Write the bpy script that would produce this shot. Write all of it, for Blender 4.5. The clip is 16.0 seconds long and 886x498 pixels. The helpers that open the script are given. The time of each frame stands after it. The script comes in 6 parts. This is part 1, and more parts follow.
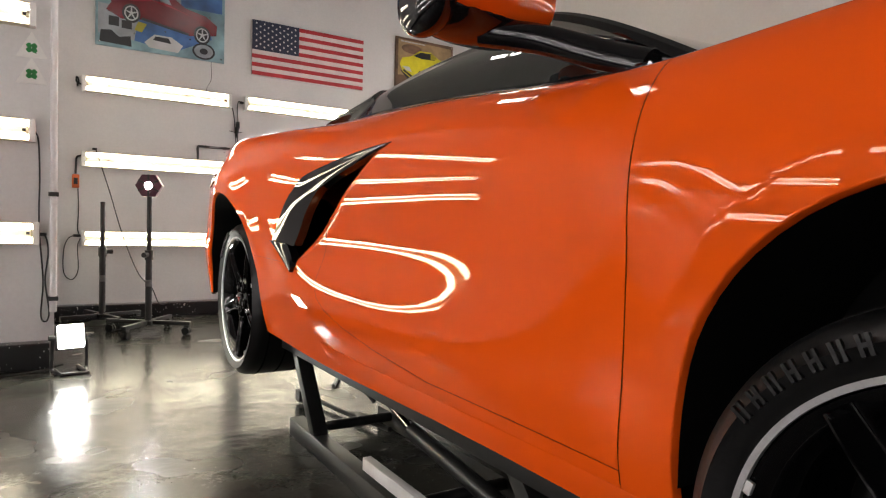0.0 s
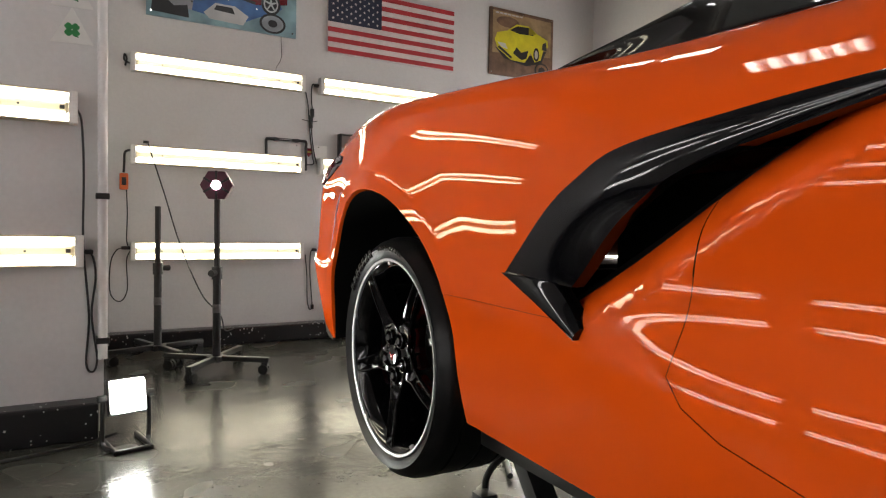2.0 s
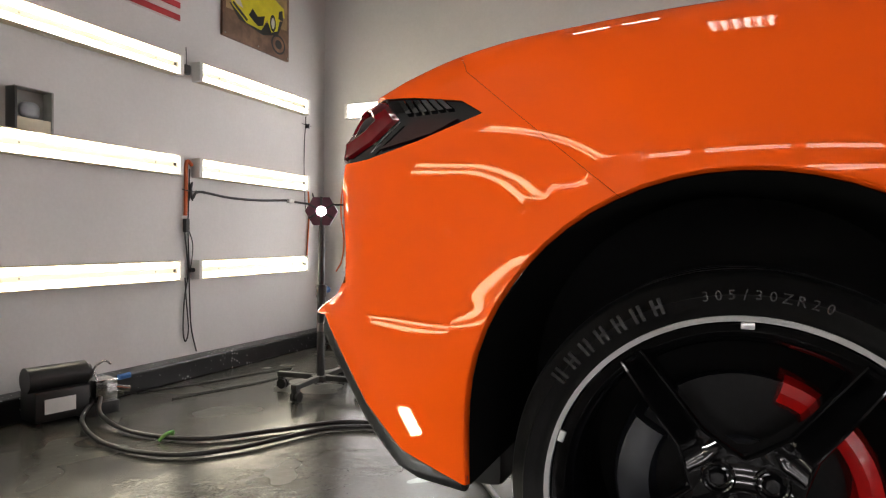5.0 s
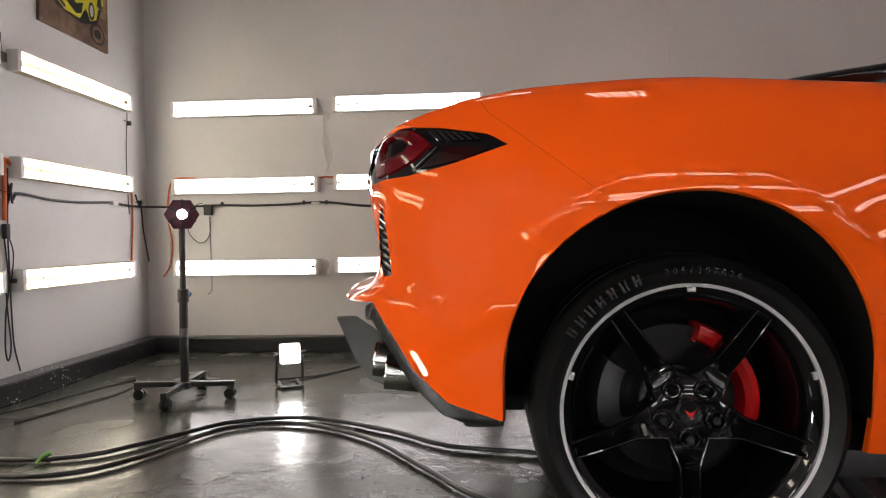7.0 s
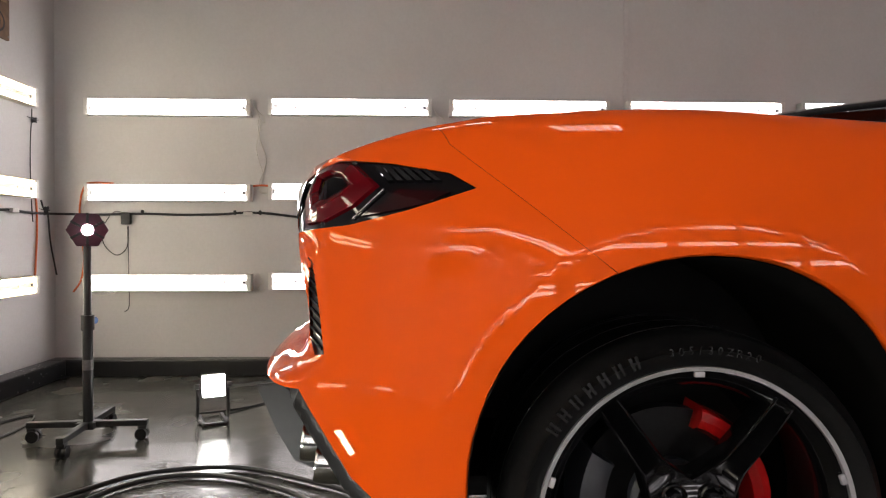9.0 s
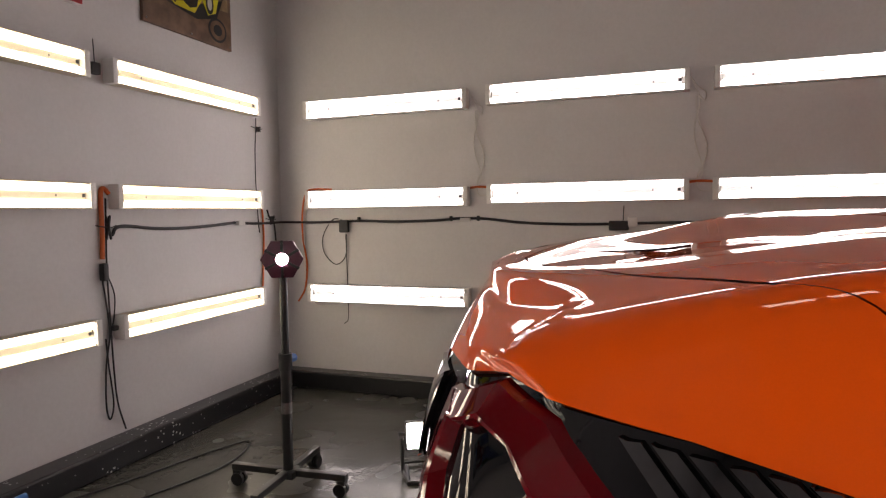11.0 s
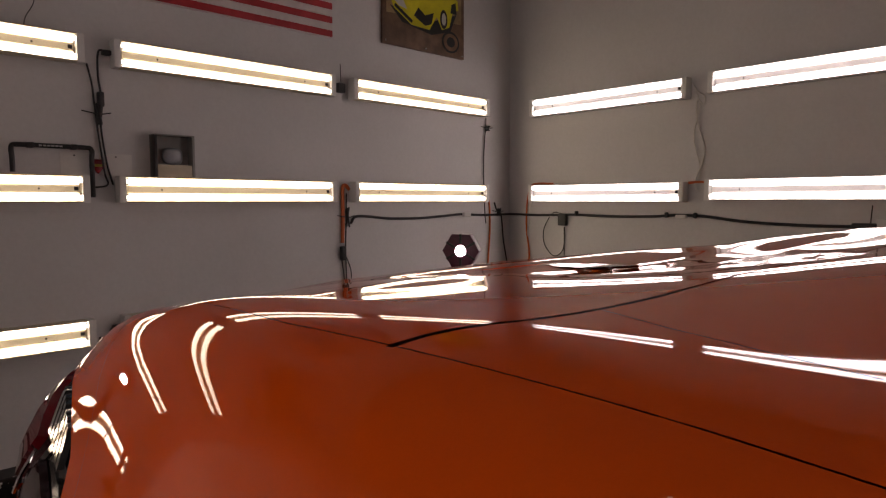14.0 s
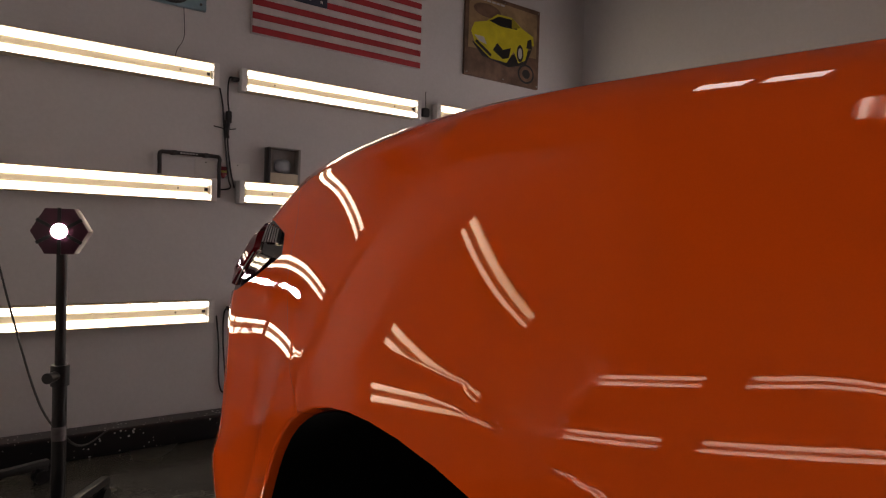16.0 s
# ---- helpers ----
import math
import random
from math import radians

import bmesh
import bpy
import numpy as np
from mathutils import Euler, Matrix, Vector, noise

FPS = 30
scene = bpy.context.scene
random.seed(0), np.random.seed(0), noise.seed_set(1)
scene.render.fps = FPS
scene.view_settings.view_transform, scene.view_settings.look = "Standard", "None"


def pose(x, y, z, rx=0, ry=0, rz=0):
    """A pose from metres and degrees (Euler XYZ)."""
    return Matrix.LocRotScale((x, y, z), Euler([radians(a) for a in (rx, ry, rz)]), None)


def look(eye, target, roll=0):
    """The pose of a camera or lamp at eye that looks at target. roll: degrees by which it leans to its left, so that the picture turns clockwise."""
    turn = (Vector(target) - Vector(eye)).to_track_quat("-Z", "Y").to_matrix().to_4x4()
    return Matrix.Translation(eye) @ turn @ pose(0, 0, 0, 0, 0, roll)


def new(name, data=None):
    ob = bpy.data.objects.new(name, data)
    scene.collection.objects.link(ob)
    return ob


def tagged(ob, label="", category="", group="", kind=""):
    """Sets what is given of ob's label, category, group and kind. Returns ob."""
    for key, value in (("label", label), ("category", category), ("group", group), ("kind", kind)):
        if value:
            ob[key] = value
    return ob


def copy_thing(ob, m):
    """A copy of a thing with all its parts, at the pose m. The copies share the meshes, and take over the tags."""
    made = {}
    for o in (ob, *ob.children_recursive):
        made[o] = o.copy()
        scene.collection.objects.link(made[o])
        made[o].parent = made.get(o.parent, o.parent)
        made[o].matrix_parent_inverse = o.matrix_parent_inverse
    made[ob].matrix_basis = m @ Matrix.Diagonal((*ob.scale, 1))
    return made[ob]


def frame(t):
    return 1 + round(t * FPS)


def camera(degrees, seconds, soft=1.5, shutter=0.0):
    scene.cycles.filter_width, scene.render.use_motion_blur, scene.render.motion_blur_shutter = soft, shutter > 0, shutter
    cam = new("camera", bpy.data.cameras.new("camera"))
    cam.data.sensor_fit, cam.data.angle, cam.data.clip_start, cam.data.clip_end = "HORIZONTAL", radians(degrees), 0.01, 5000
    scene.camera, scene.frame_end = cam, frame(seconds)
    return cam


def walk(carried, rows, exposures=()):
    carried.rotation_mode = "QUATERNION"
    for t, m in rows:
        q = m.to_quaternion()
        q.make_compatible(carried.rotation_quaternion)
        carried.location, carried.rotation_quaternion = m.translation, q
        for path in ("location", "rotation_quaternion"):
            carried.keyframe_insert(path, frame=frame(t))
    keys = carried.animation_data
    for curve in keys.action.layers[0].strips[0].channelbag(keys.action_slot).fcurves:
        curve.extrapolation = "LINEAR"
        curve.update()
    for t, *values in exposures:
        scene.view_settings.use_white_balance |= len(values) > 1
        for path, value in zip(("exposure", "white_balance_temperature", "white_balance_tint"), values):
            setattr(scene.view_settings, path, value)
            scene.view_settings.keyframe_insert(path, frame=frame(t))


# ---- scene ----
cam = camera(70.45, 16.0, 1.2)
PATH = [
    (0, (-0.060, 0.131, 0.864), (0.999, 1.826, 0.796), 1.5),
    (0.5, (-0.079, 0.438, 0.891), (0.892, 2.185, 0.824), 1.7),
    (1, (-0.083, 0.766, 0.886), (0.872, 2.522, 0.810), 1.3),
    (1.5, (-0.074, 1.116, 0.882), (0.892, 2.866, 0.809), 0.9),
    (2, (-0.100, 1.412, 0.888), (0.883, 3.152, 0.823), 1.0),
    (2.5, (-0.190, 1.722, 0.899), (0.933, 3.376, 0.841), 1.3),
    (3, (-0.226, 2.047, 0.879), (1.057, 3.581, 0.832), 1.1),
    (3.2, (-0.228, 2.142, 0.886), (1.107, 3.630, 0.836), 0.8),
    (5.3, (-0.345, 3.230, 0.905), (1.544, 3.886, 0.880), -0.0),
    (5.5, (-0.388, 3.283, 0.927), (1.532, 3.843, 0.900), -0.4),
    (6, (-0.515, 3.408, 0.927), (1.460, 3.726, 0.899), -0.4),
    (6.5, (-0.624, 3.484, 0.908), (1.368, 3.665, 0.878), -0.7),
    (7, (-0.723, 3.536, 0.900), (1.273, 3.656, 0.870), -0.8),
    (7.5, (-0.768, 3.518, 0.889), (1.229, 3.630, 0.861), -1.3),
    (8, (-0.773, 3.500, 0.913), (1.227, 3.502, 0.890), -0.4),
    (8.2, (-0.749, 3.519, 0.941), (1.249, 3.434, 0.917), 0.1),
    (10.3, (0.240, 3.623, 1.188), (2.214, 3.929, 1.085), 0.4),
    (10.5, (0.286, 3.656, 1.235), (2.233, 4.097, 1.110), 0.1),
    (11, (0.385, 3.630, 1.265), (2.267, 4.298, 1.148), -0.8),
    (11.5, (0.482, 3.565, 1.296), (2.310, 4.369, 1.183), -0.6),
    (12, (0.551, 3.492, 1.291), (2.243, 4.549, 1.154), -0.4),
    (12.5, (0.579, 3.414, 1.289), (2.129, 4.670, 1.144), -0.5),
    (13, (0.568, 3.266, 1.309), (2.020, 4.633, 1.151), -0.2),
    (13.5, (0.560, 3.138, 1.327), (1.958, 4.560, 1.170), -0.1),
    (14, (0.578, 3.025, 1.315), (1.941, 4.480, 1.161), 0.0),
    (14.5, (0.567, 2.907, 1.307), (1.841, 4.442, 1.161), 0.3),
    (15, (0.529, 2.818, 1.273), (1.725, 4.419, 1.204), 0.8),
    (15.5, (0.457, 2.745, 1.220), (1.627, 4.366, 1.173), 1.7),
    (16, (0.349, 2.691, 1.134), (1.524, 4.308, 1.101), 1.6),
]
EXPOSURE = [(0, 0.83, 6600, 7), (1.5, 0.53, 6480, 5), (3.2, 0.31, 6430, 5), (5.5, 0.41, 6450, 8), (8.2, 0.27, 6450, 10), (10.3, 0.15, 6600, 11), (11, -0.29, 6800, 17), (12, -0.91, 7050, 21), (13, -1.14, 7150, 23), (14.5, -1.21, 7150, 23), (16, -1.04, 7000, 21)]
walk(cam, [(t, look(eye, target, roll)) for t, eye, target, roll in PATH], EXPOSURE)

# faint grey surround: the room is closed, its light comes from its own lamps
world = bpy.data.worlds.new("world")
scene.world = world
world.use_nodes = True
world.node_tree.nodes["Background"].inputs["Color"].default_value = (0.5, 0.5, 0.52, 1)
world.node_tree.nodes["Background"].inputs["Strength"].default_value = 0.05

TUBE_GLOW = 14.5      # fluorescent tubes
PANEL_GLOW = 12.0      # ceiling panels
FLOOD_GLOW = 60.0     # floor work lights
SPOT_GLOW = 220.0     # detailing lamps

# plan of the room, metres
WALL_B, WALL_R, WALL_L, WALL_F, WALL_S, CEIL = 6.34, 4.41, -3.0, -3.6, 4.43, 3.45
STEP_X = -0.045       # end of the stepped wall
XC = 1.563            # car's middle line


# ---------- materials ----------
def shader(name, color, rough=0.5, metal=0.0, grain=0.0, scale=40.0, bump=0.0, wear=0.0, wear_scale=3.0, coat=0.0, spec=0.5, rough_var=0.0, coat_ior=1.5):
    m = bpy.data.materials.new(name)
    m.use_nodes = True
    nt = m.node_tree
    b = nt.nodes["Principled BSDF"]
    b.inputs["Base Color"].default_value = (*color, 1)
    b.inputs["Roughness"].default_value = rough
    b.inputs["Metallic"].default_value = metal
    b.inputs["Specular IOR Level"].default_value = spec
    if coat:
        b.inputs["Coat Weight"].default_value = coat
        b.inputs["Coat Roughness"].default_value = 0.0
        b.inputs["Coat IOR"].default_value = coat_ior
    if grain or bump or wear or rough_var:
        tc = nt.nodes.new("ShaderNodeTexCoord")
        n1 = nt.nodes.new("ShaderNodeTexNoise")
        n1.inputs["Scale"].default_value, n1.inputs["Detail"].default_value = scale, 5
        n2 = nt.nodes.new("ShaderNodeTexNoise")
        n2.inputs["Scale"].default_value, n2.inputs["Detail"].default_value = wear_scale, 4
        for n in (n1, n2):
            nt.links.new(tc.outputs["Object"], n.inputs["Vector"])
        mix = None
        src = None
        for n, amount in ((n1, grain), (n2, wear)):
            if amount:
                ramp = nt.nodes.new("ShaderNodeMapRange")
                ramp.inputs["From Min"].default_value, ramp.inputs["From Max"].default_value = 0.3, 0.7
                ramp.inputs["To Min"].default_value, ramp.inputs["To Max"].default_value = 1 - amount, 1 + amount * 0.6
                nt.links.new(n.outputs["Fac"], ramp.inputs["Value"])
                mix = nt.nodes.new("ShaderNodeVectorMath")
                mix.operation = "SCALE"
                if src is None:
                    mix.inputs[0].default_value = color
                else:
                    nt.links.new(src, mix.inputs[0])
                nt.links.new(ramp.outputs["Result"], mix.inputs["Scale"])
                src = mix.outputs["Vector"]
        if src is not None:
            nt.links.new(src, b.inputs["Base Color"])
        if bump:
            bp = nt.nodes.new("ShaderNodeBump")
            bp.inputs["Strength"].default_value, bp.inputs["Distance"].default_value = bump, 0.004
            nt.links.new(n1.outputs["Fac"], bp.inputs["Height"])
            nt.links.new(bp.outputs["Normal"], b.inputs["Normal"])
        if rough_var:
            rr = nt.nodes.new("ShaderNodeMapRange")
            rr.inputs["From Min"].default_value, rr.inputs["From Max"].default_value = 0.3, 0.7
            rr.inputs["To Min"].default_value, rr.inputs["To Max"].default_value = rough - rough_var, rough + rough_var
            nt.links.new(n2.outputs["Fac"], rr.inputs["Value"])
            nt.links.new(rr.outputs["Result"], b.inputs["Roughness"])
    return m


def glow(name, color, strength):
    m = bpy.data.materials.new(name)
    m.use_nodes = True
    b = m.node_tree.nodes["Principled BSDF"]
    b.inputs["Base Color"].default_value = (0.8, 0.8, 0.8, 1)
    b.inputs["Emission Color"].default_value = (*color, 1)
    b.inputs["Emission Strength"].default_value = strength
    return m


def floor_paint():
    """Glossy dark grey epoxy with cloudy wear, scattered light chips and an uneven, wavy film."""
    m = shader("floor_epoxy", (0.05, 0.049, 0.042), 0.2, spec=0.22, grain=0.12, scale=60, wear=0.35, wear_scale=1.3, coat=0.0)
    nt = m.node_tree
    b = nt.nodes["Principled BSDF"]
    tc = nt.nodes.new("ShaderNodeTexCoord")
    vo = nt.nodes.new("ShaderNodeTexVoronoi")
    vo.inputs["Scale"].default_value = 26
    nt.links.new(tc.outputs["Object"], vo.inputs["Vector"])
    lo = nt.nodes.new("ShaderNodeTexNoise")
    lo.inputs["Scale"].default_value = 2.3
    nt.links.new(tc.outputs["Object"], lo.inputs["Vector"])
    chip = nt.nodes.new("ShaderNodeMapRange")
    chip.inputs["From Min"].default_value, chip.inputs["From Max"].default_value = 0.07, 0.045
    nt.links.new(vo.outputs["Distance"], chip.inputs["Value"])
    patch = nt.nodes.new("ShaderNodeMapRange")
    patch.inputs["From Min"].default_value, patch.inputs["From Max"].default_value = 0.5, 0.62
    nt.links.new(lo.outputs["Fac"], patch.inputs["Value"])
    both = nt.nodes.new("ShaderNodeMath")
    both.operation = "MULTIPLY"
    nt.links.new(chip.outputs["Result"], both.inputs[0])
    nt.links.new(patch.outputs["Result"], both.inputs[1])
    mx = nt.nodes.new("ShaderNodeMix")
    mx.data_type = "RGBA"
    old = b.inputs["Base Color"].links[0].from_socket
    nt.links.new(both.outputs["Value"], mx.inputs["Factor"])
    nt.links.new(old, mx.inputs["A"])
    mx.inputs["B"].default_value = (0.5, 0.5, 0.47, 1)
    nt.links.new(mx.outputs["Result"], b.inputs["Base Color"])
    wave = nt.nodes.new("ShaderNodeTexNoise")
    wave.inputs["Scale"].default_value, wave.inputs["Detail"].default_value = 7, 6
    nt.links.new(tc.outputs["Object"], wave.inputs["Vector"])
    bp = nt.nodes.new("ShaderNodeBump")
    bp.inputs["Strength"].default_value, bp.inputs["Distance"].default_value = 0.2, 0.02
    nt.links.new(wave.outputs["Fac"], bp.inputs["Height"])
    nt.links.new(bp.outputs["Normal"], b.inputs["Normal"])
    rr = nt.nodes.new("ShaderNodeMapRange")
    rr.inputs["From Min"].default_value, rr.inputs["From Max"].default_value = 0.3, 0.7
    rr.inputs["To Min"].default_value, rr.inputs["To Max"].default_value = 0.15, 0.31
    nt.links.new(lo.outputs["Fac"], rr.inputs["Value"])
    nt.links.new(rr.outputs["Result"], b.inputs["Roughness"])
    return m


def speckled_black():
    """Black glossy curb paint with thrown white flakes."""
    m = shader("speckled_curb", (0.012, 0.012, 0.013), 0.3, spec=0.5)
    nt = m.node_tree
    b = nt.nodes["Principled BSDF"]
    tc = nt.nodes.new("ShaderNodeTexCoord")
    vo = nt.nodes.new("ShaderNodeTexVoronoi")
    vo.inputs["Scale"].default_value = 45
    lo = nt.nodes.new("ShaderNodeTexNoise")
    lo.inputs["Scale"].default_value = 4
    for n in (vo, lo):
        nt.links.new(tc.outputs["Object"], n.inputs["Vector"])
    cut = nt.nodes.new("ShaderNodeMapRange")
    cut.inputs["From Min"].default_value, cut.inputs["From Max"].default_value = 0.3, 0.7
    cut.inputs["To Min"].default_value, cut.inputs["To Max"].default_value = 0.06, 0.34
    nt.links.new(lo.outputs["Fac"], cut.inputs["Value"])
    less = nt.nodes.new("ShaderNodeMath")
    less.operation = "LESS_THAN"
    nt.links.new(vo.outputs["Distance"], less.inputs[0])
    nt.links.new(cut.outputs["Result"], less.inputs[1])
    pick = nt.nodes.new("ShaderNodeMath")
    pick.operation = "GREATER_THAN"
    pick.inputs[1].default_value = 0.5
    sep = nt.nodes.new("ShaderNodeSeparateColor")
    nt.links.new(vo.outputs["Color"], sep.inputs["Color"])
    nt.links.new(sep.outputs["Red"], pick.inputs[0])
    mul = nt.nodes.new("ShaderNodeMath")
    mul.operation = "MULTIPLY"
    nt.links.new(less.outputs["Value"], mul.inputs[0])
    nt.links.new(pick.outputs["Value"], mul.inputs[1])
    mx = nt.nodes.new("ShaderNodeMix")
    mx.data_type = "RGBA"
    mx.inputs["A"].default_value, mx.inputs["B"].default_value = (0.012, 0.012, 0.013, 1), (0.6, 0.6, 0.58, 1)
    nt.links.new(mul.outputs["Value"], mx.inputs["Factor"])
    nt.links.new(mx.outputs["Result"], b.inputs["Base Color"])
    bp = nt.nodes.new("ShaderNodeBump")
    bp.inputs["Strength"].default_value, bp.inputs["Distance"].default_value = 0.5, 0.006
    nt.links.new(lo.outputs["Fac"], bp.inputs["Height"])
    nt.links.new(bp.outputs["Normal"], b.inputs["Normal"])
    return m


M_WALL = shader("wall_paint", (0.6, 0.59, 0.58), 0.55, grain=0.035, scale=55, bump=0.12, wear=0.06, wear_scale=1.1)
M_CEIL = shader("ceiling_paint", (0.13, 0.128, 0.125), 0.8, grain=0.05, scale=30, wear=0.05)
M_FLOOR = floor_paint()
M_CURB = speckled_black()
M_PAINT = shader("orange_car_paint", (0.75, 0.087, 0.006), 0.02, grain=0.02, scale=900, spec=0.5)
M_PAINT.node_tree.nodes["Principled BSDF"].inputs["IOR"].default_value = 1.42


def ease_gloss(m, low):
    """Less gloss towards grazing view: a dimmer sheen of the walls, put into the material."""
    nt = m.node_tree
    lw = nt.nodes.new("ShaderNodeLayerWeight")
    mr = nt.nodes.new("ShaderNodeMapRange")
    mr.inputs["From Min"].default_value, mr.inputs["From Max"].default_value = 0.45, 0.8
    mr.inputs["To Min"].default_value, mr.inputs["To Max"].default_value = 0.5, low
    nt.links.new(lw.outputs["Facing"], mr.inputs["Value"])
    nt.links.new(mr.outputs["Result"], nt.nodes["Principled BSDF"].inputs["Specular IOR Level"])


M_PAINT.node_tree.nodes["Principled BSDF"].inputs["Specular Tint"].default_value = (1.0, 0.78, 0.55, 1)
# darkened body orange: the shade between panels is put into this colour
M_LINING = shader("shaded_lining_orange", (0.2, 0.022, 0.003), 0.6, grain=0.15, scale=60, spec=0.2)
M_INNER = shader("shadow_plastic", (0.004, 0.004, 0.004), 0.8, grain=0.2, scale=80, spec=0.15)
M_BLACK_GLOSS = shader("gloss_black_trim", (0.004, 0.004, 0.005), 0.05, coat=0.0, grain=0.1, scale=200)
ease_gloss(M_PAINT, 0.12)
ease_gloss(M_BLACK_GLOSS, 0.1)
M_CARBON = shader("gloss_black_roof", (0.004, 0.004, 0.0042), 0.1, spec=0.4, grain=0.15, scale=400)
M_RUBBER = shader("tyre_rubber", (0.0065, 0.0065, 0.0068), 0.36, grain=0.25, scale=120, bump=0.08, wear=0.25, wear_scale=9, spec=0.3)
M_RIM = shader("gloss_black_wheel", (0.003, 0.003, 0.0034), 0.06, spec=0.5, coat=0.0, grain=0.1, scale=150)
M_CUT = shader("machined_aluminium", (0.5, 0.5, 0.51), 0.42, metal=0.6, grain=0.06, scale=200)
M_DISC = shader("brake_disc_steel", (0.013, 0.013, 0.0132), 0.45, metal=0.9, grain=0.15, scale=90)
M_RED = shader("red_caliper_paint", (0.38, 0.008, 0.008), 0.25, coat=0.5, grain=0.08, scale=60)
M_DARKGREY = shader("cast_grey_caliper", (0.018, 0.02, 0.026), 0.5, grain=0.15, scale=50)
M_CHROME = shader("polished_steel", (0.6, 0.59, 0.57), 0.12, metal=1.0, grain=0.05, scale=30)
M_LENS_RED = shader("red_lamp_lens", (0.1, 0.001, 0.004), 0.06, coat=0.0, grain=0.1, scale=30)
M_LENS_DARK = shader("smoked_red_lens", (0.02, 0.0015, 0.002), 0.05, coat=0.0, grain=0.1, scale=30)
M_LENS_CLEAR = shader("clear_lamp_lens", (0.12, 0.12, 0.125), 0.07, metal=0.95, coat=1.0, grain=0.15, scale=60)
M_SOFTBLACK = shader("satin_black_metal", (0.012, 0.012, 0.012), 0.38, grain=0.2, scale=60, wear=0.2, wear_scale=6)
M_HOUSING = shader("white_fixture_enamel", (0.72, 0.71, 0.68), 0.4, grain=0.03, scale=60, wear=0.05, wear_scale=5)
M_CREAM = shader("cream_reflector_cover", (0.55, 0.49, 0.36), 0.45, grain=0.04, scale=40, wear=0.06, wear_scale=4)
M_TUBE_WARM = glow("warm_fluorescent_tube", (1.0, 0.9, 0.72), TUBE_GLOW)
M_TUBE_COOL = glow("cool_fluorescent_tube", (1.0, 0.93, 0.94), TUBE_GLOW)
M_PANEL = glow("led_ceiling_panel", (1.0, 0.97, 0.95), PANEL_GLOW)
M_FLOOD = glow("led_flood_face", (1.0, 0.98, 0.92), FLOOD_GLOW)
M_SPOT = glow("detailing_led", (1.0, 0.94, 0.97), SPOT_GLOW)
M_CORD = shader("black_cord_rubber", (0.012, 0.012, 0.012), 0.5, grain=0.2, scale=80)
M_HOSE = shader("black_hose_rubber", (0.014, 0.014, 0.014), 0.32, grain=0.2, scale=50)
M_ORANGE_CORD = shader("orange_cord_plastic", (0.62, 0.13, 0.03), 0.5, grain=0.1, scale=60)
M_WHITE_CORD = shader("white_cord_plastic", (0.62, 0.61, 0.57), 0.5, grain=0.05, scale=60)
M_PLASTIC_W = shader("white_plastic", (0.66, 0.65, 0.62), 0.45, grain=0.04, scale=40)
M_BLUE = shader("blue_plastic", (0.03, 0.12, 0.35), 0.4, grain=0.1, scale=40)
M_PURPLE = shader("dark_purple_lamp_face", (0.07, 0.012, 0.03), 0.35, grain=0.15, scale=50)
M_ACRYL = shader("smoked_acrylic", (0.3, 0.3, 0.28), 0.2, grain=0.15, scale=12)
M_PIPE = shader("white_pipe_paint", (0.6, 0.59, 0.58), 0.4, grain=0.06, scale=30)


# ---------- building tools ----------
def thing(name, label, category, at=(0, 0, 0), group="", turn=0.0, kind=""):
    ob = new(name)
    ob.empty_display_size = 0.1
    ob.matrix_basis = pose(*at, 0, 0, turn)
    return tagged(ob, label, category, group, kind)


def mesh_of(name, bm, mat, smooth=False):
    bmesh.ops.recalc_face_normals(bm, faces=bm.faces)
    me = bpy.data.meshes.new(name)
    bm.to_mesh(me)
    bm.free()
    for m in mat if isinstance(mat, (list, tuple)) else [mat]:
        me.materials.append(m)
    if smooth:
        me.polygons.foreach_set("use_smooth", [True] * len(me.polygons))
        if smooth != "all":
            me.set_sharp_from_angle(angle=radians(smooth if smooth is not True else 40))
    return me


def part(name, bm, mat, parent, label="", smooth=40, kind=""):
    ob = new(name, mesh_of(name, bm, mat, smooth))
    ob.parent = parent
    return tagged(ob, label, kind=kind)


def again(name, ob, parent, m):
    """The same mesh once more, as a part of its own."""
    o = new(name, ob.data)
    o.parent = parent
    o.matrix_basis = m
    return o


def solid(name, bm, mat, label, category, smooth=40, group="", kind=""):
    return tagged(new(name, mesh_of(name, bm, mat, smooth)), label, category, group, kind)


def box(x0, x1, y0, y1, z0, z1, bevel=0.0, bm=None, seg=2):
    bm = bm or bmesh.new()
    r = bmesh.ops.create_cube(bm, size=1.0)
    bmesh.ops.transform(bm, matrix=Matrix.LocRotScale(((x0 + x1) / 2, (y0 + y1) / 2, (z0 + z1) / 2), None, (x1 - x0, y1 - y0, z1 - z0)), verts=r["verts"])
    if bevel:
        edges = list({e for v in r["verts"] for e in v.link_edges})
        bmesh.ops.bevel(bm, geom=edges, offset=bevel, segments=seg, affect="EDGES", profile=0.6)
    return bm


def rod(p, q, r0, r1=None, seg=14, bm=None, caps=True):
    """A round bar from p to q."""
    bm = bm or bmesh.new()
    p, q = Vector(p), Vector(q)
    m = Matrix.Translation((p + q) / 2) @ (q - p).to_track_quat("Z", "Y").to_matrix().to_4x4()
    bmesh.ops.create_cone(bm, cap_ends=caps, segments=seg, radius1=r0, radius2=r0 if r1 is None else r1, depth=(q - p).length, matrix=m)
    return bm


